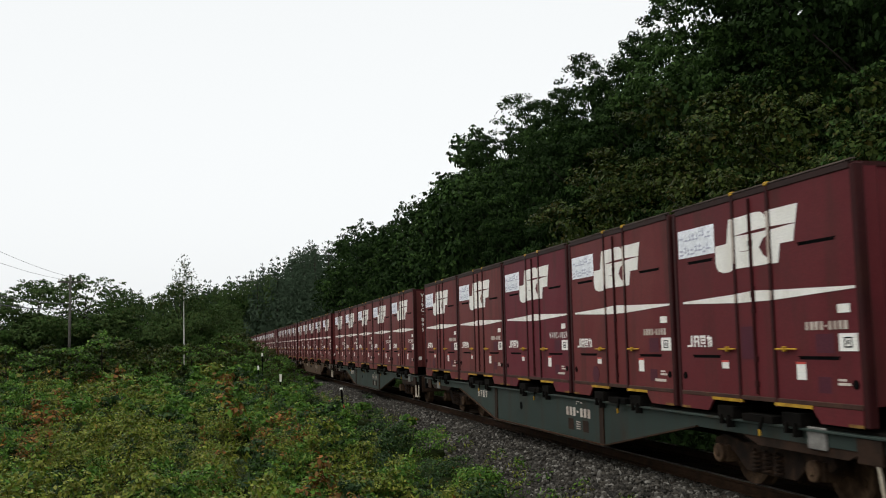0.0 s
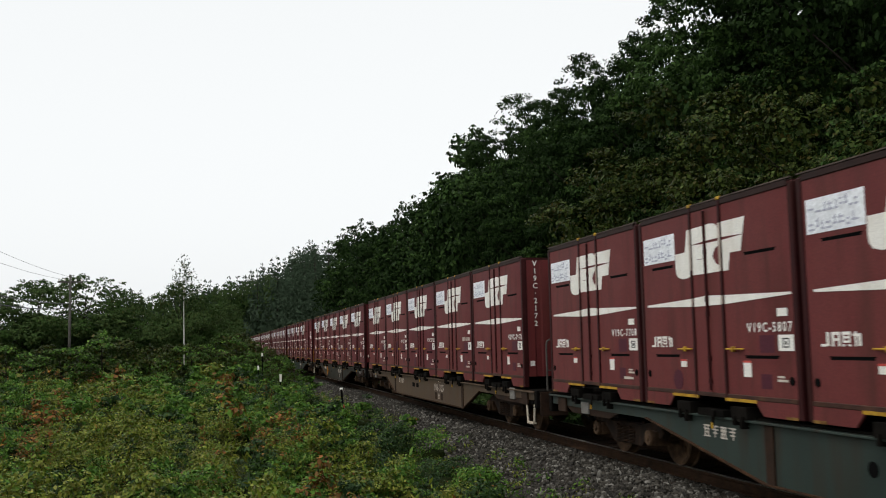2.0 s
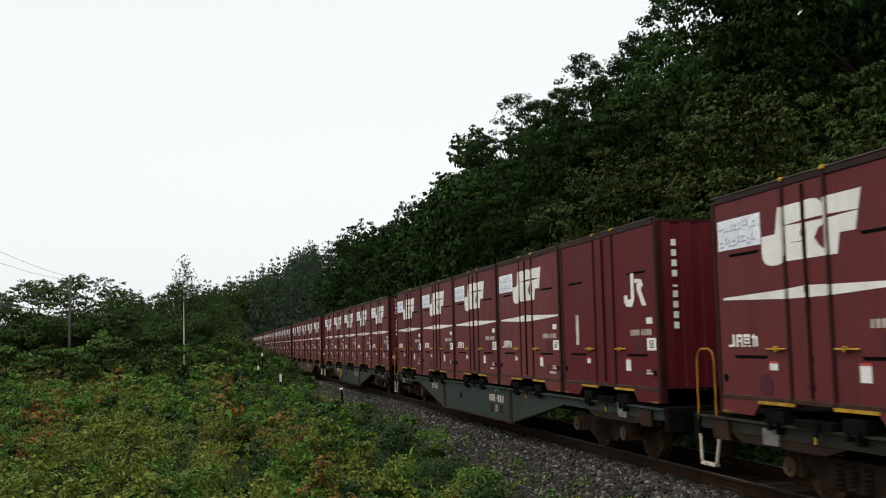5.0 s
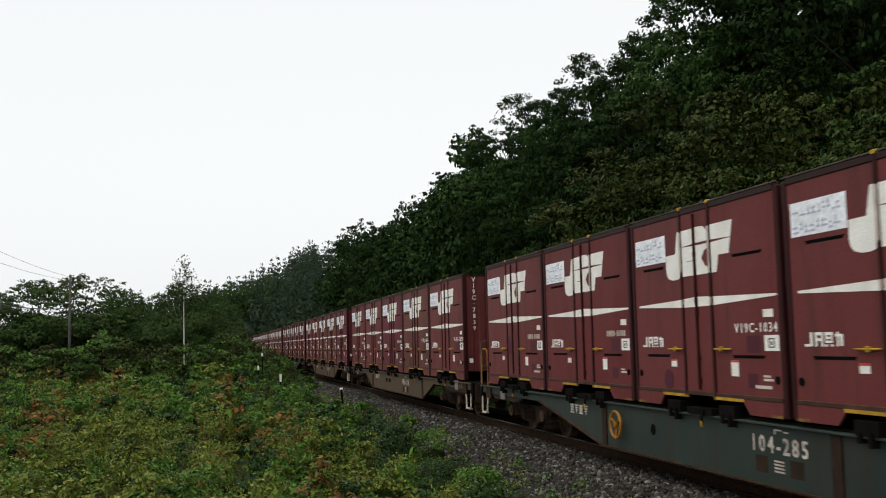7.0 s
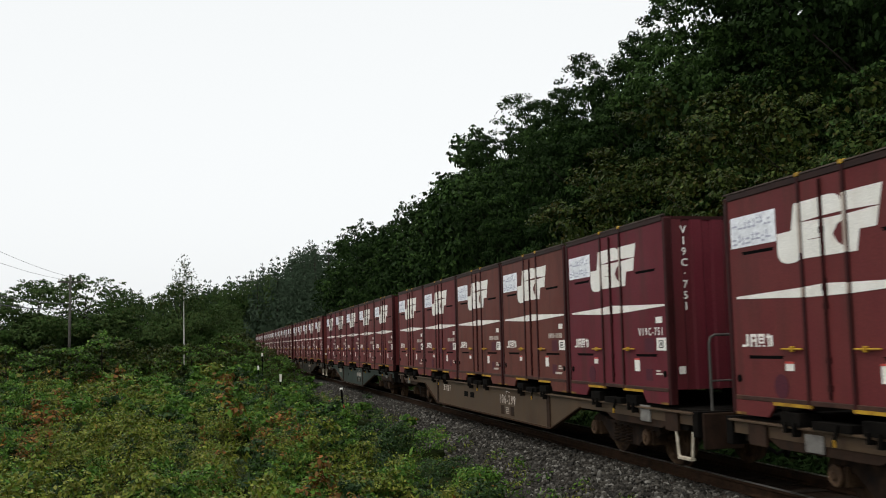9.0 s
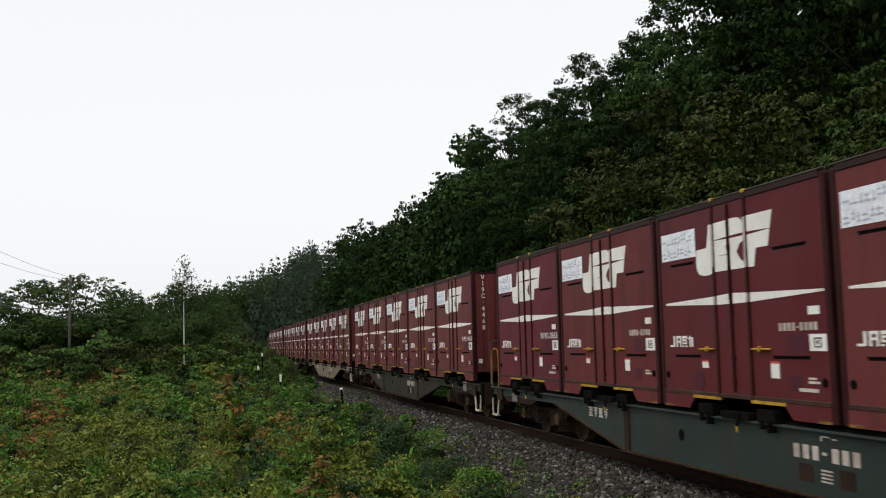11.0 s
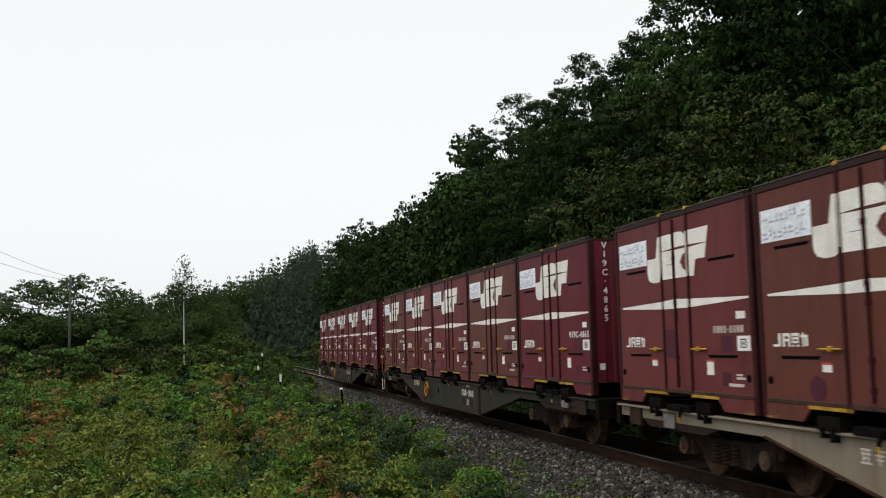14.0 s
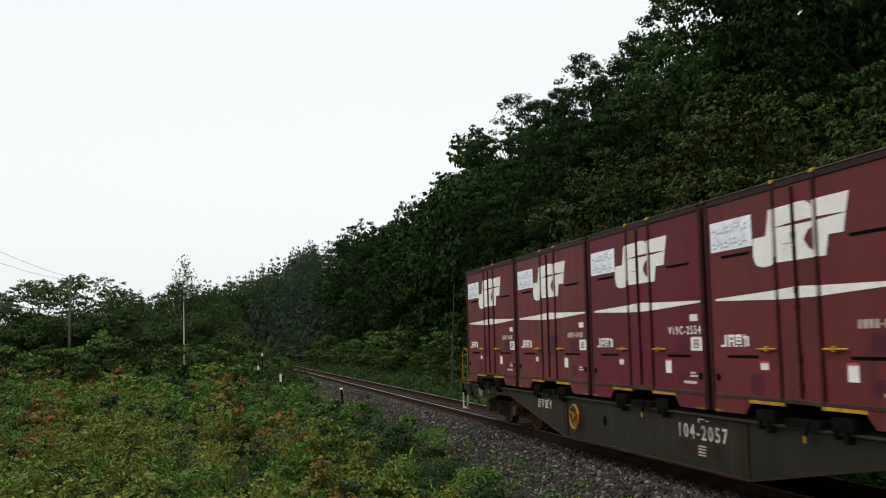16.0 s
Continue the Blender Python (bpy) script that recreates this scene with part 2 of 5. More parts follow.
def mesh(name, bm, mat, bevel=0.0, smooth=False):
    bmesh.ops.recalc_face_normals(bm, faces=bm.faces)
    if bevel:
        bmesh.ops.bevel(bm, geom=list(bm.edges), offset=bevel, segments=1, affect="EDGES", clamp_overlap=True)
    me = bpy.data.meshes.new(name)
    bm.to_mesh(me)
    bm.free()
    me.materials.append(mat)
    if smooth:
        me.shade_smooth()
    return me


def put(name, me, parent=None, m=None, label=""):
    ob = new(name, me)
    ob.parent = parent
    if m is not None:
        ob.matrix_basis = m
    return tagged(ob, label)


def part(name, bm, mat, parent, label="", bevel=0.0, smooth=False):
    return put(name, mesh(name, bm, mat, bevel, smooth), parent, None, label)


def bare(*shapes):
    bm = bmesh.new()
    for fn, *args in shapes:
        fn(bm, *args)
    return bm


TEXTS = {}


def text_mesh(body, size, mat):
    """Flat raised lettering, centred, in the built-in font."""
    key = (body, size, mat.name)
    if key not in TEXTS:
        cu = bpy.data.curves.new("lettering", "FONT")
        cu.body, cu.size, cu.extrude, cu.align_x, cu.align_y = body, size, 0.001, "CENTER", "CENTER"
        cu.offset, cu.resolution_u, cu.space_character = size * 0.016, 2, 1.34
        tmp = new("lettering", cu)
        bpy.context.view_layer.update()
        me = bpy.data.meshes.new_from_object(tmp.evaluated_get(bpy.context.evaluated_depsgraph_get()))
        bpy.data.objects.remove(tmp)
        me.materials.clear()
        me.materials.append(mat)
        TEXTS[key] = me
    return TEXTS[key]


SIDE = Matrix(((0, 0, -1, 0), (-1, 0, 0, 0), (0, 1, 0, 0), (0, 0, 0, 1)))   # text faces -x, reads towards -y
ENDM = Matrix(((1, 0, 0, 0), (0, 0, -1, 0), (0, 1, 0, 0), (0, 0, 0, 1)))    # text faces -y, reads towards +x


# ---- ground ----
def ground_z(x, y):
    """Height of the ground: a flat field, the track's bed, a verge and a wooded rise."""
    z = -0.55 + 0.10 * noise.noise((x * 0.11, y * 0.11, 3))
    if x > 11:
        z += min(9.0, (x - 11) * 0.16)
    if y > 200:
        rise = float(np.interp(x / y, [-0.25, -0.10, -0.05, 0.0, 0.05, 0.1, 0.3], [0.0, 0.010, 0.014, 0.020, 0.028, 0.036, 0.040]))
        z += rise * y * min(1.0, (y - 200) / 90) * (1.0 if y > 300 else min(1.0, max(0.0, (abs(x - 7.05) - 4) / 8)))
    if 2.0 < x < 12:
        z = min(z, -0.42)
    return z


def build_ground():
    xs = sorted(set([round(v, 2) for v in np.concatenate([np.linspace(-12, 30, 85), -12 - np.geomspace(1, 900, 26), 30 + np.geomspace(1, 900, 26)])]))
    ys = sorted(set([round(v, 2) for v in np.concatenate([np.linspace(0, 80, 90), 80 + np.geomspace(1, 1500, 36), -np.geomspace(1, 500, 16)])]))
    verts = [(x, y, ground_z(x, y)) for y in ys for x in xs]
    w = len(xs)
    faces = [(j * w + i, j * w + i + 1, (j + 1) * w + i + 1, (j + 1) * w + i) for j in range(len(ys) - 1) for i in range(w - 1)]
    me = bpy.data.meshes.new("ground")
    me.from_pydata(verts, [], faces)
    me.materials.append(M_SOIL)
    me.shade_smooth()
    tagged(new("ground", me), "dark weedy soil ground along a railway line", "ground", kind="structure")


build_ground()

# ---- track ----
Y0, Y1 = -160, 300
track = tagged(new("track"), "single railway track on grey crushed-stone ballast", "railway track", kind="structure")
# bed: shoulders slope down on both sides
part("ballast_bed", bare((lambda bm: [bm.faces.new(q) for q in [[bm.verts.new(p) for p in ((TRACK_X + a, Y0, za), (TRACK_X + b, Y0, zb), (TRACK_X + b, Y1, zb), (TRACK_X + a, Y1, za))]
     for a, za, b, zb in ((-3.1, -0.62, -1.35, -0.175), (-1.35, -0.175, -0.62, -0.165), (0.62, -0.165, 1.35, -0.175), (1.35, -0.175, 2.7, -0.5))]],)), M_BALLAST, track, "grey crushed stone ballast")
part("ballast_bed", bare((lambda bm: bm.faces.new([bm.verts.new(p) for p in ((TRACK_X - 0.62, Y0, -0.17), (TRACK_X + 0.62, Y0, -0.17), (TRACK_X + 0.62, Y1, -0.17), (TRACK_X - 0.62, Y1, -0.17))]),)), M_RUSTBED, track, "rust-stained ballast between the rails")
for side in (-1, 1):
    cx = TRACK_X + side * 0.566
    prof = [(-0.0635, -0.153), (0.0635, -0.153), (0.0635, -0.14), (0.010, -0.122), (0.008, -0.05), (0.033, -0.038), (0.033, -0.004), (-0.033, -0.004), (-0.033, -0.038), (-0.008, -0.05), (-0.010, -0.122), (-0.0635, -0.14)]
    bm = bmesh.new()
    a = [bm.verts.new((cx + x, Y0, z)) for x, z in prof]
    b = [bm.verts.new((cx + x, Y1, z)) for x, z in prof]
    for i in range(len(prof)):
        bm.faces.new((a[i], a[(i + 1) % len(prof)], b[(i + 1) % len(prof)], b[i]))
    rail = part("rail", bm, M_RAILHEAD, track, "rust-brown steel rail")
    part("running_surface", bare((box, cx - 0.03, cx + 0.03, Y0, Y1, -0.004, 0.0)), M_RAILTOP, rail, "polished rail top")


# ---- the train ----
STUFF = set()


def box_part_meshes():
    """Meshes of one steel railway container, origin at the middle of its base, y along the track."""
    w, l, h = BOX_W / 2, BOX_L / 2, BOX_H
    ms = []
    P = lambda n, bm, mt, lb="", bv=0.0: ms.append((n, mesh(n, bm, mt, bv), lb))
    # body: walls, with shallow ribs on the ends
    bm = bmesh.new()
    rib = [(-1.05 + q * 0.3 + dx, dy) for q in range(8) for dx, dy in ((-0.10, 0.0), (-0.07, 0.028), (0.07, 0.028), (0.10, 0.0))]
    rib = [(x, dy) for x, dy in rib if abs(x) < w - 0.04]
    plan = [(-w + 0.012, -l + 0.05)] + [(x, -l + 0.05 - dy) for x, dy in rib] + [(w - 0.012, -l + 0.05), (w - 0.012, l - 0.05)] + [(-x, l - 0.05 + dy) for x, dy in rib] + [(-w + 0.012, l - 0.05)]
    lo, hi = [bm.verts.new((x, y, 0.20)) for x, y in plan], [bm.verts.new((x, y, h - 0.06)) for x, y in plan]
    bm.faces.new(lo), bm.faces.new(hi)
    for q in range(len(plan)):
        r = (q + 1) % len(plan)
        bm.faces.new((lo[q], lo[r], hi[r], hi[q]))
    P("body", bm, M_BOX, "maroon painted steel walls")
    # roof with cross ribs
    bm = bare((box, -w + 0.02, w - 0.02, -l + 0.03, l - 0.03, h - 0.06, h - 0.015))
    P("roof", bm, M_BOX_DARK)
    for sx in (-1, 1):
        for sy in (-1, 1):
            xx, yy = sorted((sx * w, sx * (w - 0.10))), sorted((sy * l, sy * (l - 0.09)))
            P("corner_post", bare((box, *xx, *yy, 0.0, h - 0.03)), M_BOX_DARK, "", 0.012)
        xx = sorted((sx * w, sx * (w - 0.07)))
        P("top_rail", bare((box, *xx, -l + 0.09, l - 0.09, h - 0.075, h)), M_TOPRAIL, "dark top rail", 0.008)
        P("top_edge", bare((box, *sorted((sx * (w + 0.006), sx * (w - 0.03))), -l + 0.02, l - 0.02, h + 0.001, h + 0.016)), M_TOPLIP, "pale grey-brown roof edge")
        P("bottom_rail", bare((box, *sorted((sx * (w + 0.004), sx * (w - 0.07))), -l + 0.09, l - 0.09, 0.165, 0.215)), M_RAIL, "grimy brown bottom rail", 0.006)
        # sloping skirt pieces and dark pockets
        for s in (-1, 1):
            pts = [(s * (l - 0.09), 0.0), (s * 1.12, 0.0), (s * 0.95, 0.165), (s * (l - 0.09), 0.165)]
            P("skirt", bare((prism, pts, *sorted((sx * w, sx * (w - 0.03))))), M_BOX)
            P("pocket_plate", bare((box, *sorted((sx * (w + 0.008), sx * (w - 0.02))), *sorted((s * 0.33, s * 1.0)), 0.135, 0.17)), M_YELLOW, "worn yellow strip over the fork pocket")
        # doors in the middle of the side
        for s in (-1, 1):
            P("door_post", bare((box, *sorted((sx * (w + 0.008), sx * (w - 0.06))), *sorted((s * 0.335, s * 0.39)), 0.12, h - 0.02)), M_BOX_DARK, "dark hinge post", 0.006)
            P("door_leaf", bare((box, *sorted((sx * (w - 0.008), sx * (w - 0.05))), *sorted((s * 0.012, s * 0.335)), 0.22, h - 0.08)), M_BOX)
            P("latch", bare((box, *sorted((sx * (w + 0.03), sx * w)), *sorted((s * 0.42, s * 0.78)), 0.72, 0.74), (box, *sorted((sx * (w + 0.04), sx * w)), *sorted((s * 0.56, s * 0.60)), 0.70, 0.76)), M_YELLOW, "yellow door latch bar", 0.006)
            if sx > 0:
                continue
            P("vent", bare((box, *sorted((sx * (w - 0.0105), sx * (w - 0.04))), *sorted((s * 0.88, s * 1.48)), 1.78, 1.805), (box, *sorted((sx * (w - 0.007), sx * (w - 0.04))), *sorted((s * 0.86, s * 1.50)), 1.805, 1.815)), M_BLACK, "dark slot")
            P("vent", bare((box, *sorted((sx * (w - 0.0105), sx * (w - 0.04))), *sorted((s * 0.80, s * 1.45)), 0.625, 0.65), (box, *sorted((sx * (w - 0.007), sx * (w - 0.04))), *sorted((s * 0.78, s * 1.47)), 0.65, 0.66)), M_BLACK, "dark slot")
            P("post_cap", bare((box, *sorted((sx * (w + 0.012), sx * (w - 0.05))), *sorted((s * 0.328, s * 0.397)), h - 0.015, h + 0.028)), M_YELLOW, "rusty yellow hinge cap", 0.006)
            P("base_plate", bare((box, *sorted((sx * (w + 0.006), sx * (w - 0.05))), *sorted((s * (l - 0.30), s * (l - 0.09))), 0.0, 0.03)), M_RUSTY_YELLOW, "rusty orange base edge")
            P("lashing_eye", bare((tube, [(sx * (w - 0.05), s * 1.68, 0.40), (sx * (w - 0.002), s * 1.68, 0.40)], 0.045, 8)), M_BLACK, "dark lashing eye")
        bm = bare((tube, [(sx * (w + 0.004), 0.0, 0.24), (sx * (w + 0.004), 0.0, h - 0.1)], 0.018, 6))
        for z in (0.35, 0.62, 1.15, 1.33, 1.9):
            box(bm, *sorted((sx * (w - 0.03), sx * (w + 0.012))), -0.035, 0.035, z - 0.03, z + 0.03)
        box(bm, *sorted((sx * (w - 0.02), sx * (w + 0.005))), -0.03, 0.03, 1.12, 1.42)
        P("lock_rod", bm, M_BOX_DARK, "dark lock rod")
        if sx > 0:
            continue
        # markings of the side that the clip shows
        Y = lambda a: (l - a) if sx < 0 else (a - l)
        f0, f1 = w - 0.012, w - 0.008
        fx = lambda d=0.0: sorted((sx * (f0 - 0.004), sx * (f1 + d)))
        D = lambda pts, d=0.0: bare((prism, [(Y(a), z) for a, z in pts], *fx(d)))
        P("poster", D([(0.14, 1.87), (1.05, 1.87), (1.05, 2.22), (0.14, 2.22)]), M_POSTER, "pale poster panel with two rows of writing")
        rng = random.Random(5)
        bm = bmesh.new()
        for row, z0 in ((0, 2.075), (1, 1.90)):
            a = 0.18
            while a < 0.97:
                wd = rng.choice((0.05, 0.08, 0.10))
                zz = z0 + rng.choice((0, 0.03))
                prism(bm, [(Y(a), zz), (Y(min(a + wd, 1.02)), zz), (Y(min(a + wd, 1.02)), zz + 0.02), (Y(a), zz + 0.02)], *fx(0.003))
                if rng.random() < 0.7:
                    prism(bm, [(Y(a), zz + 0.05), (Y(min(a + wd * 0.8, 1.02)), zz + 0.05), (Y(min(a + wd * 0.8, 1.02)), zz + 0.07), (Y(a), zz + 0.07)], *fx(0.003))
                if rng.random() < 0.6:
                    prism(bm, [(Y(a + 0.02), zz), (Y(a + 0.035), zz), (Y(a + 0.035), zz + 0.09), (Y(a + 0.02), zz + 0.09)], *fx(0.002))
                a += wd + 0.025
        P("poster_writing", bm, M_INK, "grey-blue bars of writing")
        STUFF.add("poster_writing")
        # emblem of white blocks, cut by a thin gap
        hook = [(1.40, 2.22), (1.467, 2.22), (1.467, 1.66), (1.44, 1.635), (1.38, 1.615), (1.24, 1.612), (1.13, 1.64), (1.08, 1.69), (1.065, 1.76), (1.07, 1.94), (1.33, 1.945)]
        P("emblem", D(hook), M_WHITE, "white emblem block")
        door_x = sorted((sx * (w - 0.010), sx * (w - 0.004)))
        for pts in ([(1.525, 2.018), (1.86, 2.036), (1.86, 2.225), (1.525, 2.22)],
                    [(1.525, 1.64), (1.86, 1.64), (1.86, 1.818), (1.62, 1.822), (1.62, 1.827), (1.86, 1.828), (1.86, 2.004), (1.525, 2.012)],
                    [(1.885, 2.036), (2.19, 2.040), (2.185, 2.12), (2.15, 2.185), (2.08, 2.222), (1.98, 2.232), (1.885, 2.228)],
                    [(1.885, 1.64), (2.19, 1.64), (2.19, 1.70), (2.09, 1.75), (2.02, 1.835), (2.10, 1.925), (2.19, 1.955), (2.19, 2.006), (1.885, 2.004)]):
            P("emblem", bare((prism, [(Y(a), z) for a, z in pts], *door_x)), M_WHITE)
        P("emblem", bare((prism, [(Y(a), z) for a, z in [(2.255, 2.040), (2.62, 2.030), (2.712, 2.024), (2.77, 2.22), (2.255, 2.22)]], *fx()), (prism, [(Y(a), z) for a, z in [(2.255, 1.64), (2.37, 1.64), (2.42, 1.84), (2.66, 1.84), (2.71, 2.018), (2.62, 2.018), (2.255, 2.004)]], *fx())), M_WHITE, "white slanted emblem block")
        for a0, a1 in ((1.472, 1.518), (2.197, 2.243)):
            X = sorted((sx * (w + 0.007), sx * (w + 0.0105)))
            P("emblem", bare((box, *X, *sorted((Y(a0), Y(a1))), 1.645 if a0 > 2 else 1.70, 2.21)), M_WHITE_WORN, "worn white paint on the hinge post")
            P("stripe", bare((box, *X, *sorted((Y(a0), Y(a1))), 1.254, 1.352)), M_WHITE_WORN, "worn white paint on the hinge post")
        # long double wedge
        wedge = [(0.20, 1.295), (1.46, 1.252), (1.46, 1.352), (0.20, 1.32)]
        P("stripe", D(wedge), M_WHITE, "white wedge stripe")
        P("stripe", bare((prism, [(Y(a), z) for a, z in [(1.525, 1.25), (2.19, 1.25), (2.19, 1.36), (1.86, 1.372), (1.525, 1.357)]], *sorted((sx * (w - 0.010), sx * (w - 0.004))))), M_WHITE, "white wedge stripe")
        P("stripe", D([(2.255, 1.252), (3.60, 1.298), (3.60, 1.322), (2.255, 1.357)]), M_WHITE, "white wedge stripe")
        # owner's marking as bars
        bm = bmesh.new()
        for a0, a1, z0, z1 in ((0.36, 0.40, 0.76, 0.895), (0.27, 0.36, 0.755, 0.78), (0.44, 0.475, 0.755, 0.895), (0.475, 0.56, 0.865, 0.895), (0.475, 0.56, 0.81, 0.835), (0.54, 0.57, 0.755, 0.89), (0.60, 0.73, 0.865, 0.895), (0.62, 0.71, 0.83, 0.85), (0.62, 0.71, 0.79, 0.81), (0.60, 0.64, 0.755, 0.775), (0.69, 0.73, 0.755, 0.775), (0.61, 0.63, 0.79, 0.88), (0.70, 0.72, 0.79, 0.88), (0.76, 0.88, 0.85, 0.875), (0.79, 0.815, 0.755, 0.895), (0.84, 0.88, 0.76, 0.85)):
            prism(bm, [(Y(a0), z0), (Y(a1), z0), (Y(a1), z1), (Y(a0), z1)], *fx())
        P("owner_marking", bm, M_WHITE, "white bars of writing")
        for a0, a1, z0, z1 in ((3.32, 3.51, 1.075, 1.16), (3.32, 3.60, 0.71, 0.88), (1.10, 1.25, 0.505, 0.60), (2.60, 2.76, 0.42, 0.60)):
            P("label", D([(a0, z0), (a1, z0), (a1, z1), (a0, z1)]), M_WHITE, "white label")
        bm = bmesh.new()
        for a0, a1, z0, z1 in ((3.40, 3.52, 0.745, 0.757), (3.40, 3.52, 0.833, 0.845), (3.40, 3.415, 0.757, 0.833), (3.505, 3.52, 0.757, 0.833), (3.445, 3.475, 0.775, 0.815)):
            prism(bm, [(Y(a0), z0), (Y(a1), z0), (Y(a1), z1), (Y(a0), z1)], *fx(0.003))
        P("label_print", bm, M_UNDER, "dark printed square")
        # thin seam lines of blanked plates and repainted spots
        for a0, a1, z0, z1 in ((2.95, 3.24, 0.69, 0.88), (2.95, 3.16, 0.30, 0.46)):
            P("blank_plate", D([(a0, z0), (a1, z0), (a1, z1), (a0, z1)], -0.002), M_PATCH, "faded maroon plate")
        P("small_marking", bare((prism, [(Y(a), z) for a, z in ((3.27, 0.385), (3.46, 0.385), (3.46, 0.41), (3.27, 0.41))], *fx()), (prism, [(Y(a), z) for a, z in ((3.27, 0.425), (3.40, 0.425), (3.40, 0.447), (3.27, 0.447))], *fx())), M_WHITE_WORN, "worn white bars of writing")
        for a0, a1 in ((2.60, 2.76), (1.10, 1.25)):
            P("label_print", bare((prism, [(Y(a), z) for a, z in ((a0, 0.578), (a1, 0.578), (a1, 0.60), (a0, 0.60))], *fx(0.003))), M_RED, "red label heading")
    return ms


BOX_PARTS = box_part_meshes()


BOX_ENDS = {11: "V19C-895", 10: "V19C-2172", 9: "V19C-7413", 7: "V19C-1764", 6: "V19C-7839", 5: "V19C-751", 3: "V19C-4468", 2: "V19C-2306", 1: "V19C-4865", 0: "V19C-4436"}
SIDE_NUMBERS = {(11, 3): "V19C-3042", (2, 4): "V19C-2306", (3, 0): "V19C-7605", (3, 1): "V19C-2120", (3, 3): "V19C-7307", (3, 4): "V19C-4468", (4, 0): "V19C-2563", (5, 4): "V19C-751", (9, 4): "V19C-7413",
                (9, 3): "V19C-4561", (10, 0): "V19C-2356", (10, 1): "V19C-5444", (10, 2): "V19C-7783", (11, 0): "V19C-7708", (11, 1): "V19C-5807", (10, 4): "V19C-2172", (0, 2): "V19C-2554", (0, 4): "V19C-4436", (1, 1): "V19C-581", (1, 4): "V19C-4865", (2, 2): "V19C-4277", (6, 3): "V19C-4474", (6, 4): "V19C-7839",
                (7, 2): "V19C-1034", (7, 4): "V19C-1764", (11, 4): "V19C-895", (12, 2): "V19C-1859"}
FAR_STEP = {13, 9, 8, 7, 4, 1, 0}     # wagons whose step and rail are at the end away from the camera
PAINT_OF = {(5, 2): 2, (5, 3): 2, (5, 4): 1, (5, 1): 0, (6, 0): 0, (2, 4): 2, (2, 3): 1, (1, 4): 1, (1, 3): 2, (1, 0): 2, (1, 1): 3, (0, 4): 1, (2, 0): 3, (2, 1): 2, (0, 0): 0, (6, 4): 3, (6, 3): 2, (9, 4): 4, (10, 0): 0, (10, 1): 3}
TRAIN = []      # (thing, y offset from the tail container's end)


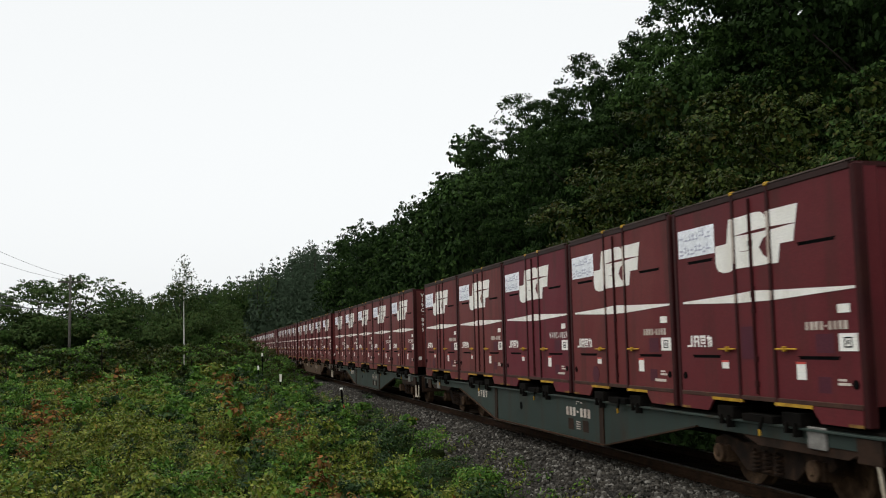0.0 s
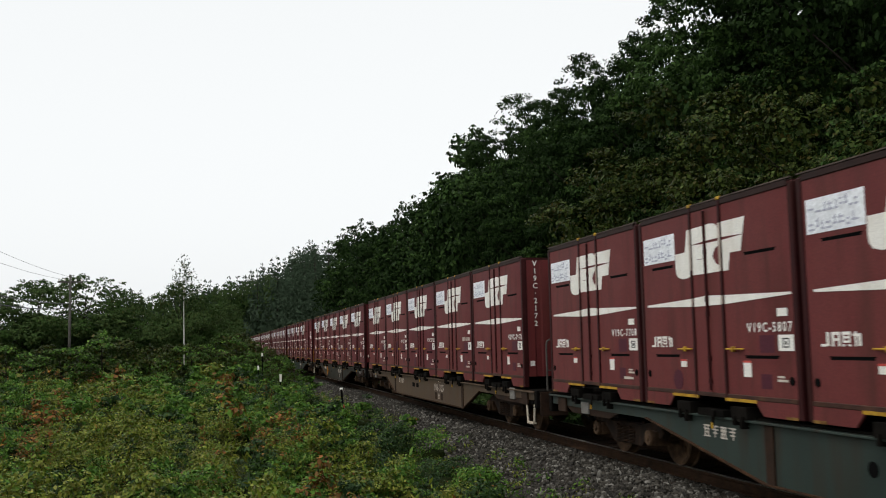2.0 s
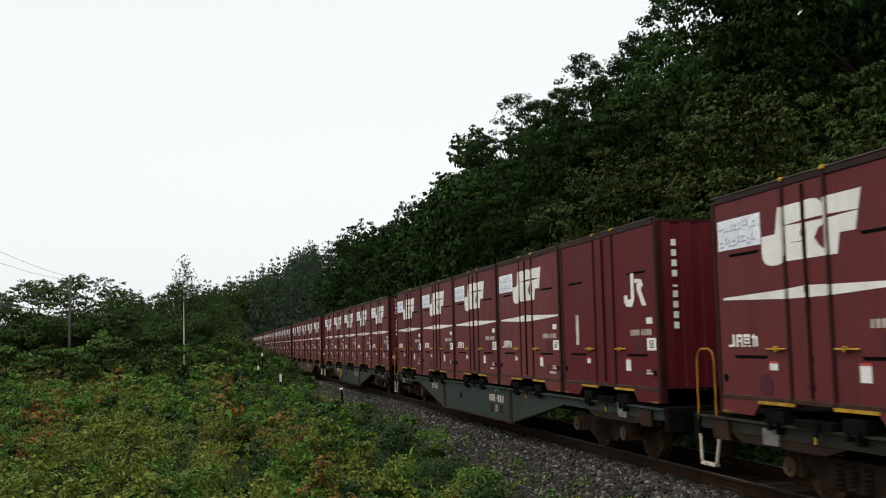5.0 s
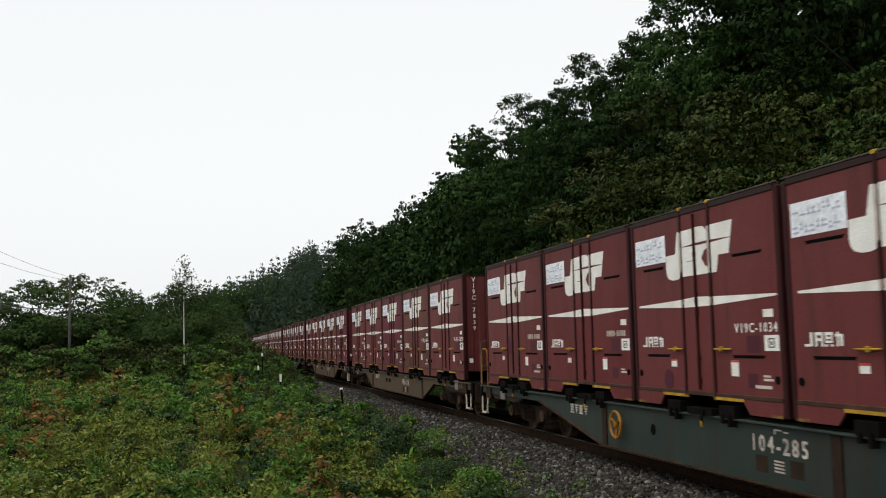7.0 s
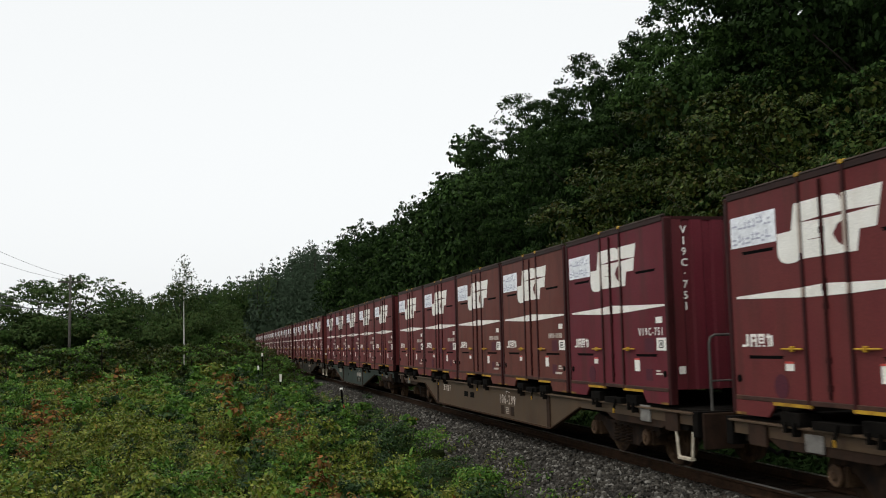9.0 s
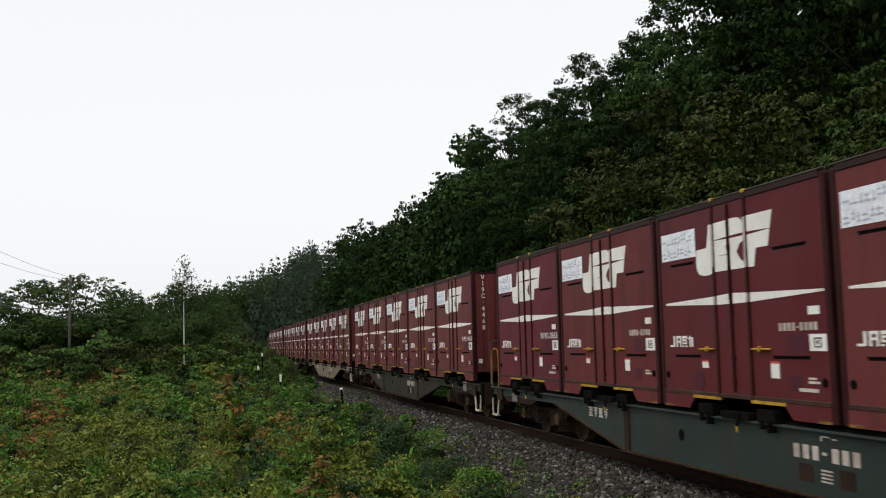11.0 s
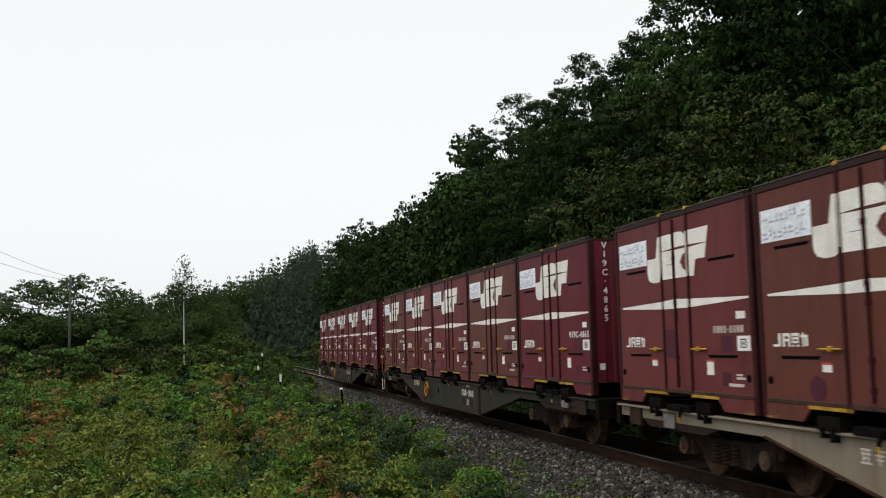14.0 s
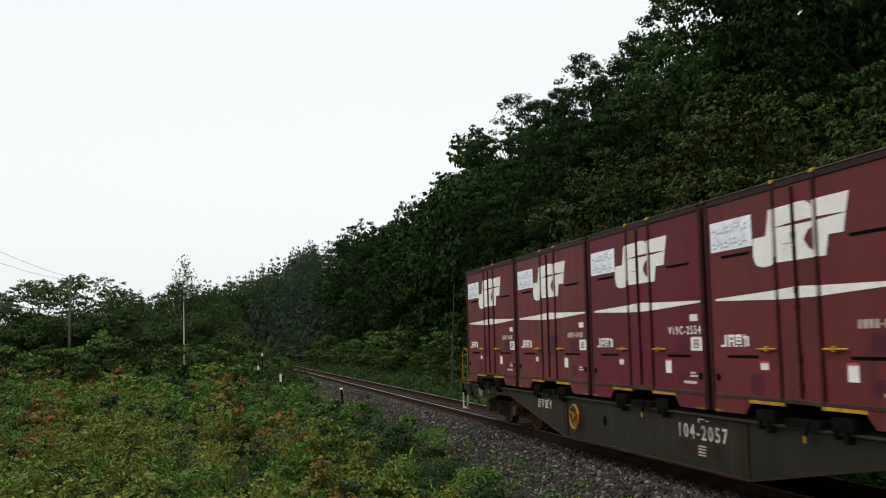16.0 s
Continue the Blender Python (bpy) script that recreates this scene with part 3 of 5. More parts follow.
def build_container(w, k):
    ob = tagged(new("freight_container"), "maroon steel freight container with white emblem on a flat wagon", "container", "containers on the train")
    red = (w, k) == (8, 4)
    tone = PAINT_OF.get((w, k), (0, 3, 4, 0, 1, 3)[(w * 7 + k * 5 + (w * k) % 4) % 6])
    if red:
        tagged(ob, "brighter red steel freight container with a small white emblem", "container", "containers on the train")
    for n, me, lb in BOX_PARTS:
        if red and n in ("poster", "poster_writing", "emblem", "stripe", "owner_marking"):
            continue
        if red and n in ("body", "skirt", "door_leaf"):
            me = me.copy()
            me.materials[0] = M_BOX_RED
        p = put(n, me, ob, None, "red painted steel walls" if red and n == "body" else lb)
        if n in ("body", "skirt", "door_leaf") and not red:
            p.material_slots[0].link = "OBJECT"
            p.material_slots[0].material = M_BOXES[tone]
        if n in STUFF:
            tagged(p, kind="stuff")
    if red:
        x0, x1, far = -BOX_W / 2 + 0.006, -BOX_W / 2 + 0.014, BOX_L / 2
        emblem = [[(2.62, 1.40), (2.70, 1.33), (2.88, 1.33), (2.96, 1.42), (2.96, 1.80), (2.86, 1.80), (2.86, 1.44), (2.74, 1.43), (2.72, 1.50), (2.62, 1.50)],
                  [(2.99, 1.72), (3.20, 1.70), (3.26, 1.62), (3.18, 1.55), (3.34, 1.33), (3.22, 1.33), (3.06, 1.56), (3.06, 1.64), (3.14, 1.66), (2.99, 1.66)]]
        for pts in emblem:
            part("emblem", bare((prism, [(far - a, z) for a, z in pts], x0, x1)), M_WHITE, ob, "small white emblem block")
        part("side_marking", bare((box, x0, x1, far - 0.78, far - 0.66, 0.80, 1.28)), M_WHITE_WORN, ob, "worn white upright bar")
        bm = bmesh.new()
        for q in range(9):
            box(bm, -0.985, -0.915, -BOX_L / 2 + 0.012, -BOX_L / 2 + 0.020, 2.12 - q * 0.14, 2.12 - q * 0.14 + (0.03 if q == 4 else 0.09))
        tagged(part("end_marking", bm, M_WHITE, ob, "white bars of writing in a column"), kind="stuff")
    num = SIDE_NUMBERS.get((w, k))
    if num:
        put("number_lettering", text_mesh(num, 0.145, M_WHITE), ob, Matrix.Translation((-BOX_W / 2 + 0.009, BOX_L / 2 - 3.15, 0.96)) @ SIDE, "white container number")
    else:
        # writing too small to read, as plain bars
        bm, a = bmesh.new(), 2.79
        for q in range(9):
            z0, z1, wd = (0.945, 0.965, 0.03) if q == 4 else (0.918, 1.002, 0.052)
            box(bm, -BOX_W / 2 + 0.006, -BOX_W / 2 + 0.014, BOX_L / 2 - a - wd, BOX_L / 2 - a, z0, z1)
            a += wd + 0.028
        tagged(part("number_marking", bm, M_WHITE_WORN, ob, "white bars of writing"), kind="stuff")
    if (w * 3 + k) % 3 != 1:
        part("maker_marking", bare((box, -BOX_W / 2 + 0.006, -BOX_W / 2 + 0.014, BOX_L / 2 - 3.42, BOX_L / 2 - 3.10, 0.300, 0.335)), M_WHITE_WORN, ob, "worn white bar of writing")
    if (w + 2 * k) % 5 in (0, 2):
        y0 = -0.30 if k % 2 else 0.05
        part("paint_patch", bare((box, -BOX_W / 2 + 0.003, -BOX_W / 2 + 0.012, y0, y0 + 0.25, 0.62, 0.98)), M_PATCH, ob, "purplish repainted patch")
    if (w + k) % 3 == 0:
        part("paint_patch", bare((tube, [(-BOX_W / 2 + 0.007, 0.85, 0.34), (-BOX_W / 2 + 0.014, 0.85, 0.34)], 0.13, 14)), M_PATCH, ob, "round purplish repainted patch")
    if k == 4 and w in BOX_ENDS:
        body = "\n".join(BOX_ENDS[w].replace("-", "\u00b7"))
        put("end_lettering", text_mesh(body, 0.145, M_WHITE), ob, Matrix.Translation((-0.95, -BOX_L / 2 + 0.018, 1.79)) @ ENDM, "white container number in a column")
        part("label", bare((box, -1.09, -1.0, -BOX_L / 2 + 0.012, -BOX_L / 2 + 0.018, 0.40, 0.50)), M_WHITE, ob, "white label")
    shift = -0.24 if w in FAR_STEP else 0.24     # the load keeps clear of the platform end
    TRAIN.append((ob, -WAGON * w - k * PITCH - BOX_L / 2 + shift, DECK))


def wagon_part_meshes(sill, shift):
    """Meshes of one flat wagon, origin at rail height in its middle. The brown wagons have longer, shallower sills."""
    deep, low = (4.45, 0.26) if sill is M_SILLS[1] else (3.4, 0.20) if sill is M_SILLS[2] else (2.95, 0.20)
    ms = []
    P = lambda n, bm, lb="", mt=sill, bv=0.0: ms.append((n, mesh(n, bm, mt, bv), lb))
    for sx in (-1, 1):
        xo, xi = sx * 1.20, sx * 1.17
        X = sorted((xo, xi))
        belly = [(-9.7, 0.70), (-5.9, 0.70), (-deep, low), (deep, low), (5.9, 0.70), (9.7, 0.70), (9.7, 0.835), (-9.7, 0.835)]
        bm = bare((prism, belly, *X))
        P("side_sill", bm, "fish-bellied steel side sill")
        P("sill_flange", bare((box, *sorted((sx * 1.25, sx * 1.15)), -9.75, 9.75, 0.835, 0.86)), "", sill, 0.004)
        P("bottom_flange", bare((box, *sorted((sx * 1.235, sx * 1.15)), -deep, deep, low - 0.018, low + 0.002)), "rusted bottom flange", M_SILL_EDGE)
        for s in (-1, 1):
            pts = [(s * 5.9, 0.696), (s * 5.9, 0.716), (s * deep, low + 0.002), (s * deep, low - 0.018)]
            P("slope_flange", bare((prism, pts, *sorted((sx * 1.235, sx * 1.15)))), "rusted sloping flange", M_SILL_EDGE)
            P("rib", bare((box, *sorted((sx * 1.22, sx * 1.2)), s * (deep - 0.1) - 0.08, s * (deep - 0.1) + 0.08, low + 0.002, 0.835)), "dark grimy stiffener", M_RIB if sill is not M_SILLS[2] else sill)
        # container clamps along the sill
        for k in range(5):
            for s in (-1, 1):
                y = HALF - k * PITCH - BOX_L / 2 + s * 0.66 + shift
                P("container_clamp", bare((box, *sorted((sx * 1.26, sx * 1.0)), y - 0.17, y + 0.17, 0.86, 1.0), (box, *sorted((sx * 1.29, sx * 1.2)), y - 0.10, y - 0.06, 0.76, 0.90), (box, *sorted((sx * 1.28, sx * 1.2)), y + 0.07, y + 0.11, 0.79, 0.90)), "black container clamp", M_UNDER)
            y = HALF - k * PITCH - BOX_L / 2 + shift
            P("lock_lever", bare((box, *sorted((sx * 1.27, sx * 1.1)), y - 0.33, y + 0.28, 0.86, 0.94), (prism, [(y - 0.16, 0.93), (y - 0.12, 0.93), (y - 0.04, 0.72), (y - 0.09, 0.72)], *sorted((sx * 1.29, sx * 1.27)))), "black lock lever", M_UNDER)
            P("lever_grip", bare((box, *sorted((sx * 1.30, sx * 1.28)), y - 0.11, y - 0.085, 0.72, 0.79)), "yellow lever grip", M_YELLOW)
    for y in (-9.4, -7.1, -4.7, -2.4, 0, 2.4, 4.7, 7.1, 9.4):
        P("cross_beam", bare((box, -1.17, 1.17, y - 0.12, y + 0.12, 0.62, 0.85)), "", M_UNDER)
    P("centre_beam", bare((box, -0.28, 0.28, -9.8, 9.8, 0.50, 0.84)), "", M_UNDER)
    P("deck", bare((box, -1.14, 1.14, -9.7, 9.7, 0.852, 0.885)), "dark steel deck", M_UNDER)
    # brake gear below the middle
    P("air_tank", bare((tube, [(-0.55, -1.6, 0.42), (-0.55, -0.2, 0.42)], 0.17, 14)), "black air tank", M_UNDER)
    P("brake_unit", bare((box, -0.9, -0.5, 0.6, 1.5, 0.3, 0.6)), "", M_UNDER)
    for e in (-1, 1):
        P("end_beam", bare((box, -1.22, 1.22, *sorted((e * 9.72, e * 9.86)), 0.56, 0.88)), "black end beam", M_UNDER, 0.008)
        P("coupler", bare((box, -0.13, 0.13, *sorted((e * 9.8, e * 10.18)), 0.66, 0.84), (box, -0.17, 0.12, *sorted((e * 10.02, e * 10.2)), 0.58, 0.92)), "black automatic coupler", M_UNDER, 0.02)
        P("brake_hose", bare((tube, [(-0.4, e * 9.86, 0.6), (-0.38, e * 10.0, 0.45), (-0.3, e * 10.1, 0.35), (-0.2, e * 10.17, 0.42)], 0.025, 6)), "black hose", M_BLACK)
        for sx in (-1, 1):
            P("corner_plate", bare((box, *sorted((sx * 1.235, sx * 1.2)), *sorted((e * 9.0, e * 9.35)), 0.60, 0.83)), "grimy corner plate", M_RIB)
            # low sill piece that hangs under the container's end
            P("end_sill", bare((prism, [(e * 6.9, 0.70), (e * 7.25, 0.60), (e * 8.8, 0.60), (e * 9.05, 0.70)], *sorted((sx * 1.19, sx * 1.16)))), "grimy hanging plate", M_RIB)
    return ms


def bogie_part_meshes():
    out = []
    P = lambda n, bm, mt, lb="", bv=0.0, sm=False: out.append((n, mesh(n, bm, mt, bv, sm), lb))
    side = [(-1.22, 0.46), (-1.14, 0.40), (-0.78, 0.44), (-0.50, 0.24), (0.50, 0.24), (0.78, 0.44), (1.14, 0.40), (1.22, 0.46), (1.18, 0.57), (0.95, 0.63), (0.55, 0.56), (-0.55, 0.56), (-0.95, 0.63), (-1.18, 0.57)]
    for sx in (-1, 1):
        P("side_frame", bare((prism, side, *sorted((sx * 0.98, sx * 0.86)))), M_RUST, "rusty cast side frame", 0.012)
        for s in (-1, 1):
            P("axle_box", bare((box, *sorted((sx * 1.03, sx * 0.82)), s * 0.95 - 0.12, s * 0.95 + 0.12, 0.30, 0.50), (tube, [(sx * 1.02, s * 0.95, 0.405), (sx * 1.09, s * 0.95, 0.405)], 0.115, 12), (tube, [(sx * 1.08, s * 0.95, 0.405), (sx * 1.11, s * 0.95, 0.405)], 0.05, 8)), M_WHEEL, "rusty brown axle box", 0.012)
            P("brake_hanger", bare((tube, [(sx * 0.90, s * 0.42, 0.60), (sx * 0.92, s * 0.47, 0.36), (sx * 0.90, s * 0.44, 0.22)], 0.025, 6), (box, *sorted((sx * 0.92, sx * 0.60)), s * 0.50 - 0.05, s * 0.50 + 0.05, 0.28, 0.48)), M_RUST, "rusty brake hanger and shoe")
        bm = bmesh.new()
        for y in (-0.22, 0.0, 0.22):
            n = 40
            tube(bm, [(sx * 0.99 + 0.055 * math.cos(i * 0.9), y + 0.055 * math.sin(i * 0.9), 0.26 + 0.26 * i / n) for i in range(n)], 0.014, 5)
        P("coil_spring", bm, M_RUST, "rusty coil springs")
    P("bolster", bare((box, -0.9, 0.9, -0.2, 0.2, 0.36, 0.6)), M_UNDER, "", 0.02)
    wheel = [(-0.065, 0.0), (-0.065, 0.09), (-0.03, 0.11), (-0.02, 0.30), (-0.055, 0.335), (-0.06, 0.398), (0.05, 0.408), (0.052, 0.432), (0.075, 0.432), (0.078, 0.34), (0.03, 0.30), (0.02, 0.11), (0.065, 0.09), (0.065, 0.0)]
    bm = bmesh.new()
    lathe_x(bm, [(-0.56 + a, max(r, 0.002)) for a, r in wheel])
    lathe_x(bm, [(0.56 - a, max(r, 0.002)) for a, r in wheel])
    tube(bm, [(-0.95, 0, 0), (0.95, 0, 0)], 0.07, 12)
    # balance marks that show the turning
    for sx in (-1, 1):
        for i in range(3):
            a = i * 2.094
            cy, cz = 0.2 * math.cos(a), 0.2 * math.sin(a)
            box(bm, *sorted((sx * 0.585, sx * 0.60)), cy - 0.03, cy + 0.03, cz - 0.03, cz + 0.03)
    wheels = mesh("wheelset", bm, M_WHEEL, 0.0)
    return out, wheels


BOGIE_PARTS, WHEELSET = bogie_part_meshes()
SILL_SETS = {}
SILL_OF = {13: 0, 12: 0, 11: 0, 10: 1, 9: 3, 8: 0, 7: 0, 6: 1, 5: 1, 4: 0, 3: 3, 2: 2, 1: 3, 0: 3}
NUMBERS = {11: "104-545", 10: "106-525", 9: "104-2085", 7: "104-285", 6: "106-374", 5: "106-299", 2: "107-2044", 0: "104-2057"}
SILL_LABEL = ["blue-green", "rusty brown", "pale dusty grey", "olive grey"]
WHEELSETS = []


def build_wagon(w):
    kind = SILL_OF[w]
    key = (kind, w in FAR_STEP)
    if key not in SILL_SETS:
        SILL_SETS[key] = wagon_part_meshes(M_SILLS[kind], -0.24 if w in FAR_STEP else 0.24)
    ob = tagged(new("flat_wagon"), "%s container flat wagon with fish-bellied sills" % SILL_LABEL[kind], "railway wagon", "wagons of the train")
    sill_part = None
    for n, me, lb in SILL_SETS[key]:
        p = put(n, me, ob, None, lb)
        if n == "side_sill" and sill_part is None:
            sill_part = p
    # holes and lettering on the deep part of the sill
    x = -1.2
    if w in (10, 5, 6):
        for y in (1.45, 0.90):
            part("sill_slot", bare((box, x - 0.004, x + 0.01, y - 0.17, y + 0.17, 0.54, 0.66)), M_BLACK, sill_part, "dark slot in the sill", 0.003)
    elif kind == 2:
        part("sill_slot", bare((box, x - 0.004, x + 0.01, 0.98, 1.38, 0.50, 0.64)), M_BLACK, sill_part, "dark slot in the sill", 0.003)
    else:
        part("sill_hole", bare((tube, [(x - 0.004, 1.18, 0.56), (x + 0.01, 1.18, 0.56)], 0.075, 16)), M_BLACK, sill_part, "dark round hole in the sill")
    if w in NUMBERS:
        put("number_lettering", text_mesh(NUMBERS[w], 0.25, M_WHITE_WORN), sill_part, Matrix.Translation((x - 0.004, -1.84, 0.62)) @ SIDE, "white wagon number")
    else:
        bm = bmesh.new()
        for i in range(7):
            y = -1.3 - i * 0.16
            z0, z1, wd = (0.61, 0.64, 0.07) if i == 3 else (0.55, 0.69, 0.10)
            box(bm, x - 0.004, x + 0.004, y - wd, y, z0, z1)
        tagged(part("number_marking", bm, M_WHITE_WORN, sill_part, "worn white bars of writing"), kind="stuff")
    part("type_marking", bare((box, x - 0.004, x + 0.004, -1.91, -1.77, 0.785, 0.80), (box, x - 0.004, x + 0.004, -1.79, -1.77, 0.745, 0.80), (box, x - 0.004, x + 0.004, -2.03, -1.95, 0.77, 0.785)), M_WHITE_WORN, sill_part, "white bars of writing")
    bm = bmesh.new()
    for r in range(4):
        box(bm, x - 0.004, x + 0.004, -1.93, -1.75, 0.345 + r * 0.036, 0.363 + r * 0.036)
    part("data_marking", bm, M_WHITE_WORN, sill_part, "white bars of writing")
    for y in (-1.49, -2.15):
        part("data_plate", bare((box, x - 0.003, x + 0.004, y - 0.13, y + 0.11, 0.32, 0.50)), M_RIB, sill_part, "dark painted patch")
    bm = bmesh.new()
    mark = 3.55 if kind == 1 else 4.15
    for i in range(4):
        y = mark - i * 0.2
        for z, wd in ((0.60, 0.16), (0.645, 0.10), (0.685, 0.13), (0.725, 0.15))[i % 2:]:
            box(bm, x - 0.004, x + 0.004, y + 0.08 - wd / 2, y + 0.08 + wd / 2, z, z + 0.016)
        for dy in ((0.04, 0.11), (0.075,), (0.03, 0.075, 0.12), (0.06,))[i]:
            box(bm, x - 0.005, x + 0.003, y + dy, y + dy + 0.018, 0.60, 0.74)
    part("depot_marking", bm, M_WHITE_WORN, sill_part, "white bars of writing")
    e = 1 if w in FAR_STEP else -1
    st = [(-1.21, e * 9.26, 0.62), (-1.22, e * 9.33, 0.31), (-1.22, e * 9.36, 0.28), (-1.22, e * 9.66, 0.28), (-1.22, e * 9.69, 0.31), (-1.21, e * 9.72, 0.62)]
    part("foot_step", bare((tube, st, 0.020, 6), (box, -1.25, -1.17, *sorted((e * 9.35, e * 9.67)), 0.262, 0.292)), M_CREAM, ob, "pale bent-steel foot step")
    if e > 0:
        loop = [(-1.21, 9.74, 0.80), (-1.21, 9.73, 1.50), (-1.21, 9.70, 1.60), (-1.20, 9.63, 1.65), (-1.19, 9.46, 1.65), (-1.18, 9.39, 1.60), (-1.18, 9.36, 1.50), (-1.18, 9.36, 0.84)]
        part("hand_rail", bare((tube, loop, 0.016, 8)), M_ORANGE, ob, "worn orange hand rail loop")
    else:
        loop = [(-0.98, -9.80, 0.86), (-0.98, -9.80, 1.72), (-0.96, -9.80, 1.79), (-0.90, -9.80, 1.82), (-0.35, -9.80, 1.82), (-0.29, -9.80, 1.79), (-0.27, -9.80, 1.72), (-0.27, -9.80, 0.86)]
        part("platform_plate", bare((box, -1.16, -0.62, -9.90, -9.862, 0.42, 0.86)), M_RIB, ob, "grimy plate under the platform", 0.006)
        part("hand_rail", bare((tube, loop, 0.018, 8), (tube, [(-0.98, -9.80, 1.25), (-0.27, -9.80, 1.25)], 0.012, 6)), M_POLE, ob, "grey steel hand rail")
    # card holder and brake fittings near the end
    part("card_holder", bare((box, x - 0.03, x + 0.0, -8.52, -8.22, 0.66, 0.88)), M_STEEL, ob, "pale card holder", 0.006)
    part("card_holder", bare((box, x - 0.03, x + 0.0, 8.0, 8.3, 0.62, 0.80)), M_STEEL, ob, "pale card holder", 0.006)
    if w in (9, 7, 0, 1):
        bm = bmesh.new()
        ring = [(x - 0.09, 2.25 + 0.19 * math.cos(a), 0.55 + 0.19 * math.sin(a)) for a in [i * math.pi / 12 for i in range(25)]]
        tube(bm, ring, 0.022, 6)
        for a in (0.5, 2.6, 4.7):
            tube(bm, [(x - 0.07, 2.25, 0.55), (x - 0.09, 2.25 + 0.19 * math.cos(a), 0.55 + 0.19 * math.sin(a))], 0.018, 5)
        tube(bm, [(x - 0.11, 2.25, 0.55), (x + 0.02, 2.25, 0.55)], 0.04, 8)
        part("hand_brake_wheel", bm, M_ORANGE, ob, "orange-yellow hand brake wheel")
    for e in (-1, 1):
        bolster_parent = None
        for n, me, lb in BOGIE_PARTS:
            if n == "bolster":
                bolster_parent = put("bogie", me, ob, pose(0, e * 7.1, 0), "dark bogie with rusty side frames")
        for n, me, lb in BOGIE_PARTS:
            if n != "bolster":
                put(n, me, bolster_parent, None, lb)
        for s in (-1, 1):
            ws = put("wheelset", WHEELSET, bolster_parent, None, "rust-brown steel wheels on an axle")
            WHEELSETS.append((ws, s * 0.95, w + 0.13 * s + 0.31 * e))
    TRAIN.append((ob, -WAGON * w - HALF, 0.0))


for w in range(14):
    build_wagon(w)
    for k in range(5):
        build_container(w, k)


# ---- foliage ----
def leaf_mesh(name, pts, sizes, mats, which=None, up=0.6, slim=0.45, seed=1, outward=None, loose=1.0):
    """Many small folded leaves, one island each. up: how far they face the sky."""
    rng = np.random.default_rng(seed)
    n = len(pts)
    nrm = rng.normal(size=(n, 3)) * loose
    nrm[:, 2] += up
    if outward is not None:
        nrm += outward
    nrm /= np.linalg.norm(nrm, axis=1)[:, None]
    t = rng.normal(size=(n, 3))
    t -= nrm * np.sum(t * nrm, 1)[:, None]
    t /= np.linalg.norm(t, axis=1)[:, None]
    t[:, 2] -= 0.25
    b = np.cross(nrm, t)
    a = sizes[:, None]
    v = np.empty((n, 4, 3))
    v[:, 0] = pts - t * a
    v[:, 1] = pts + b * a * slim + nrm * a * 0.12
    v[:, 2] = pts + t * a
    v[:, 3] = pts - b * a * slim + nrm * a * 0.12
    base = np.arange(n)[:, None] * 4
    tri = np.concatenate([base + [0, 3, 2], base + [0, 2, 1]], 1).reshape(-1, 3)
    me = bpy.data.meshes.new(name)
    me.vertices.add(n * 4)
    me.vertices.foreach_set("co", v.ravel())
    me.loops.add(len(tri) * 3)
    me.loops.foreach_set("vertex_index", tri.ravel().astype(np.int32))
    me.polygons.add(len(tri))
    me.polygons.foreach_set("loop_start", np.arange(0, len(tri) * 3, 3, dtype=np.int32))
    if which is not None:
        me.polygons.foreach_set("material_index", np.repeat(which, 2).astype(np.int32))
    for m in mats:
        me.materials.append(m)
    me.update()
    me.validate()
    return me


def tufts(rng, centres, radii, per, flat=0.75):
    """Rounded tufts of leaves, denser towards their outside; returns places and outward directions."""
    k = len(centres)
    d = rng.normal(size=(k * per, 3))
    d /= np.linalg.norm(d, axis=1)[:, None]
    r = np.repeat(radii, per)[:, None] * (0.35 + 0.72 * rng.random((k * per, 1)) ** 0.5)
    return np.repeat(centres, per, 0) + d * r * np.array([1, 1, flat]), d


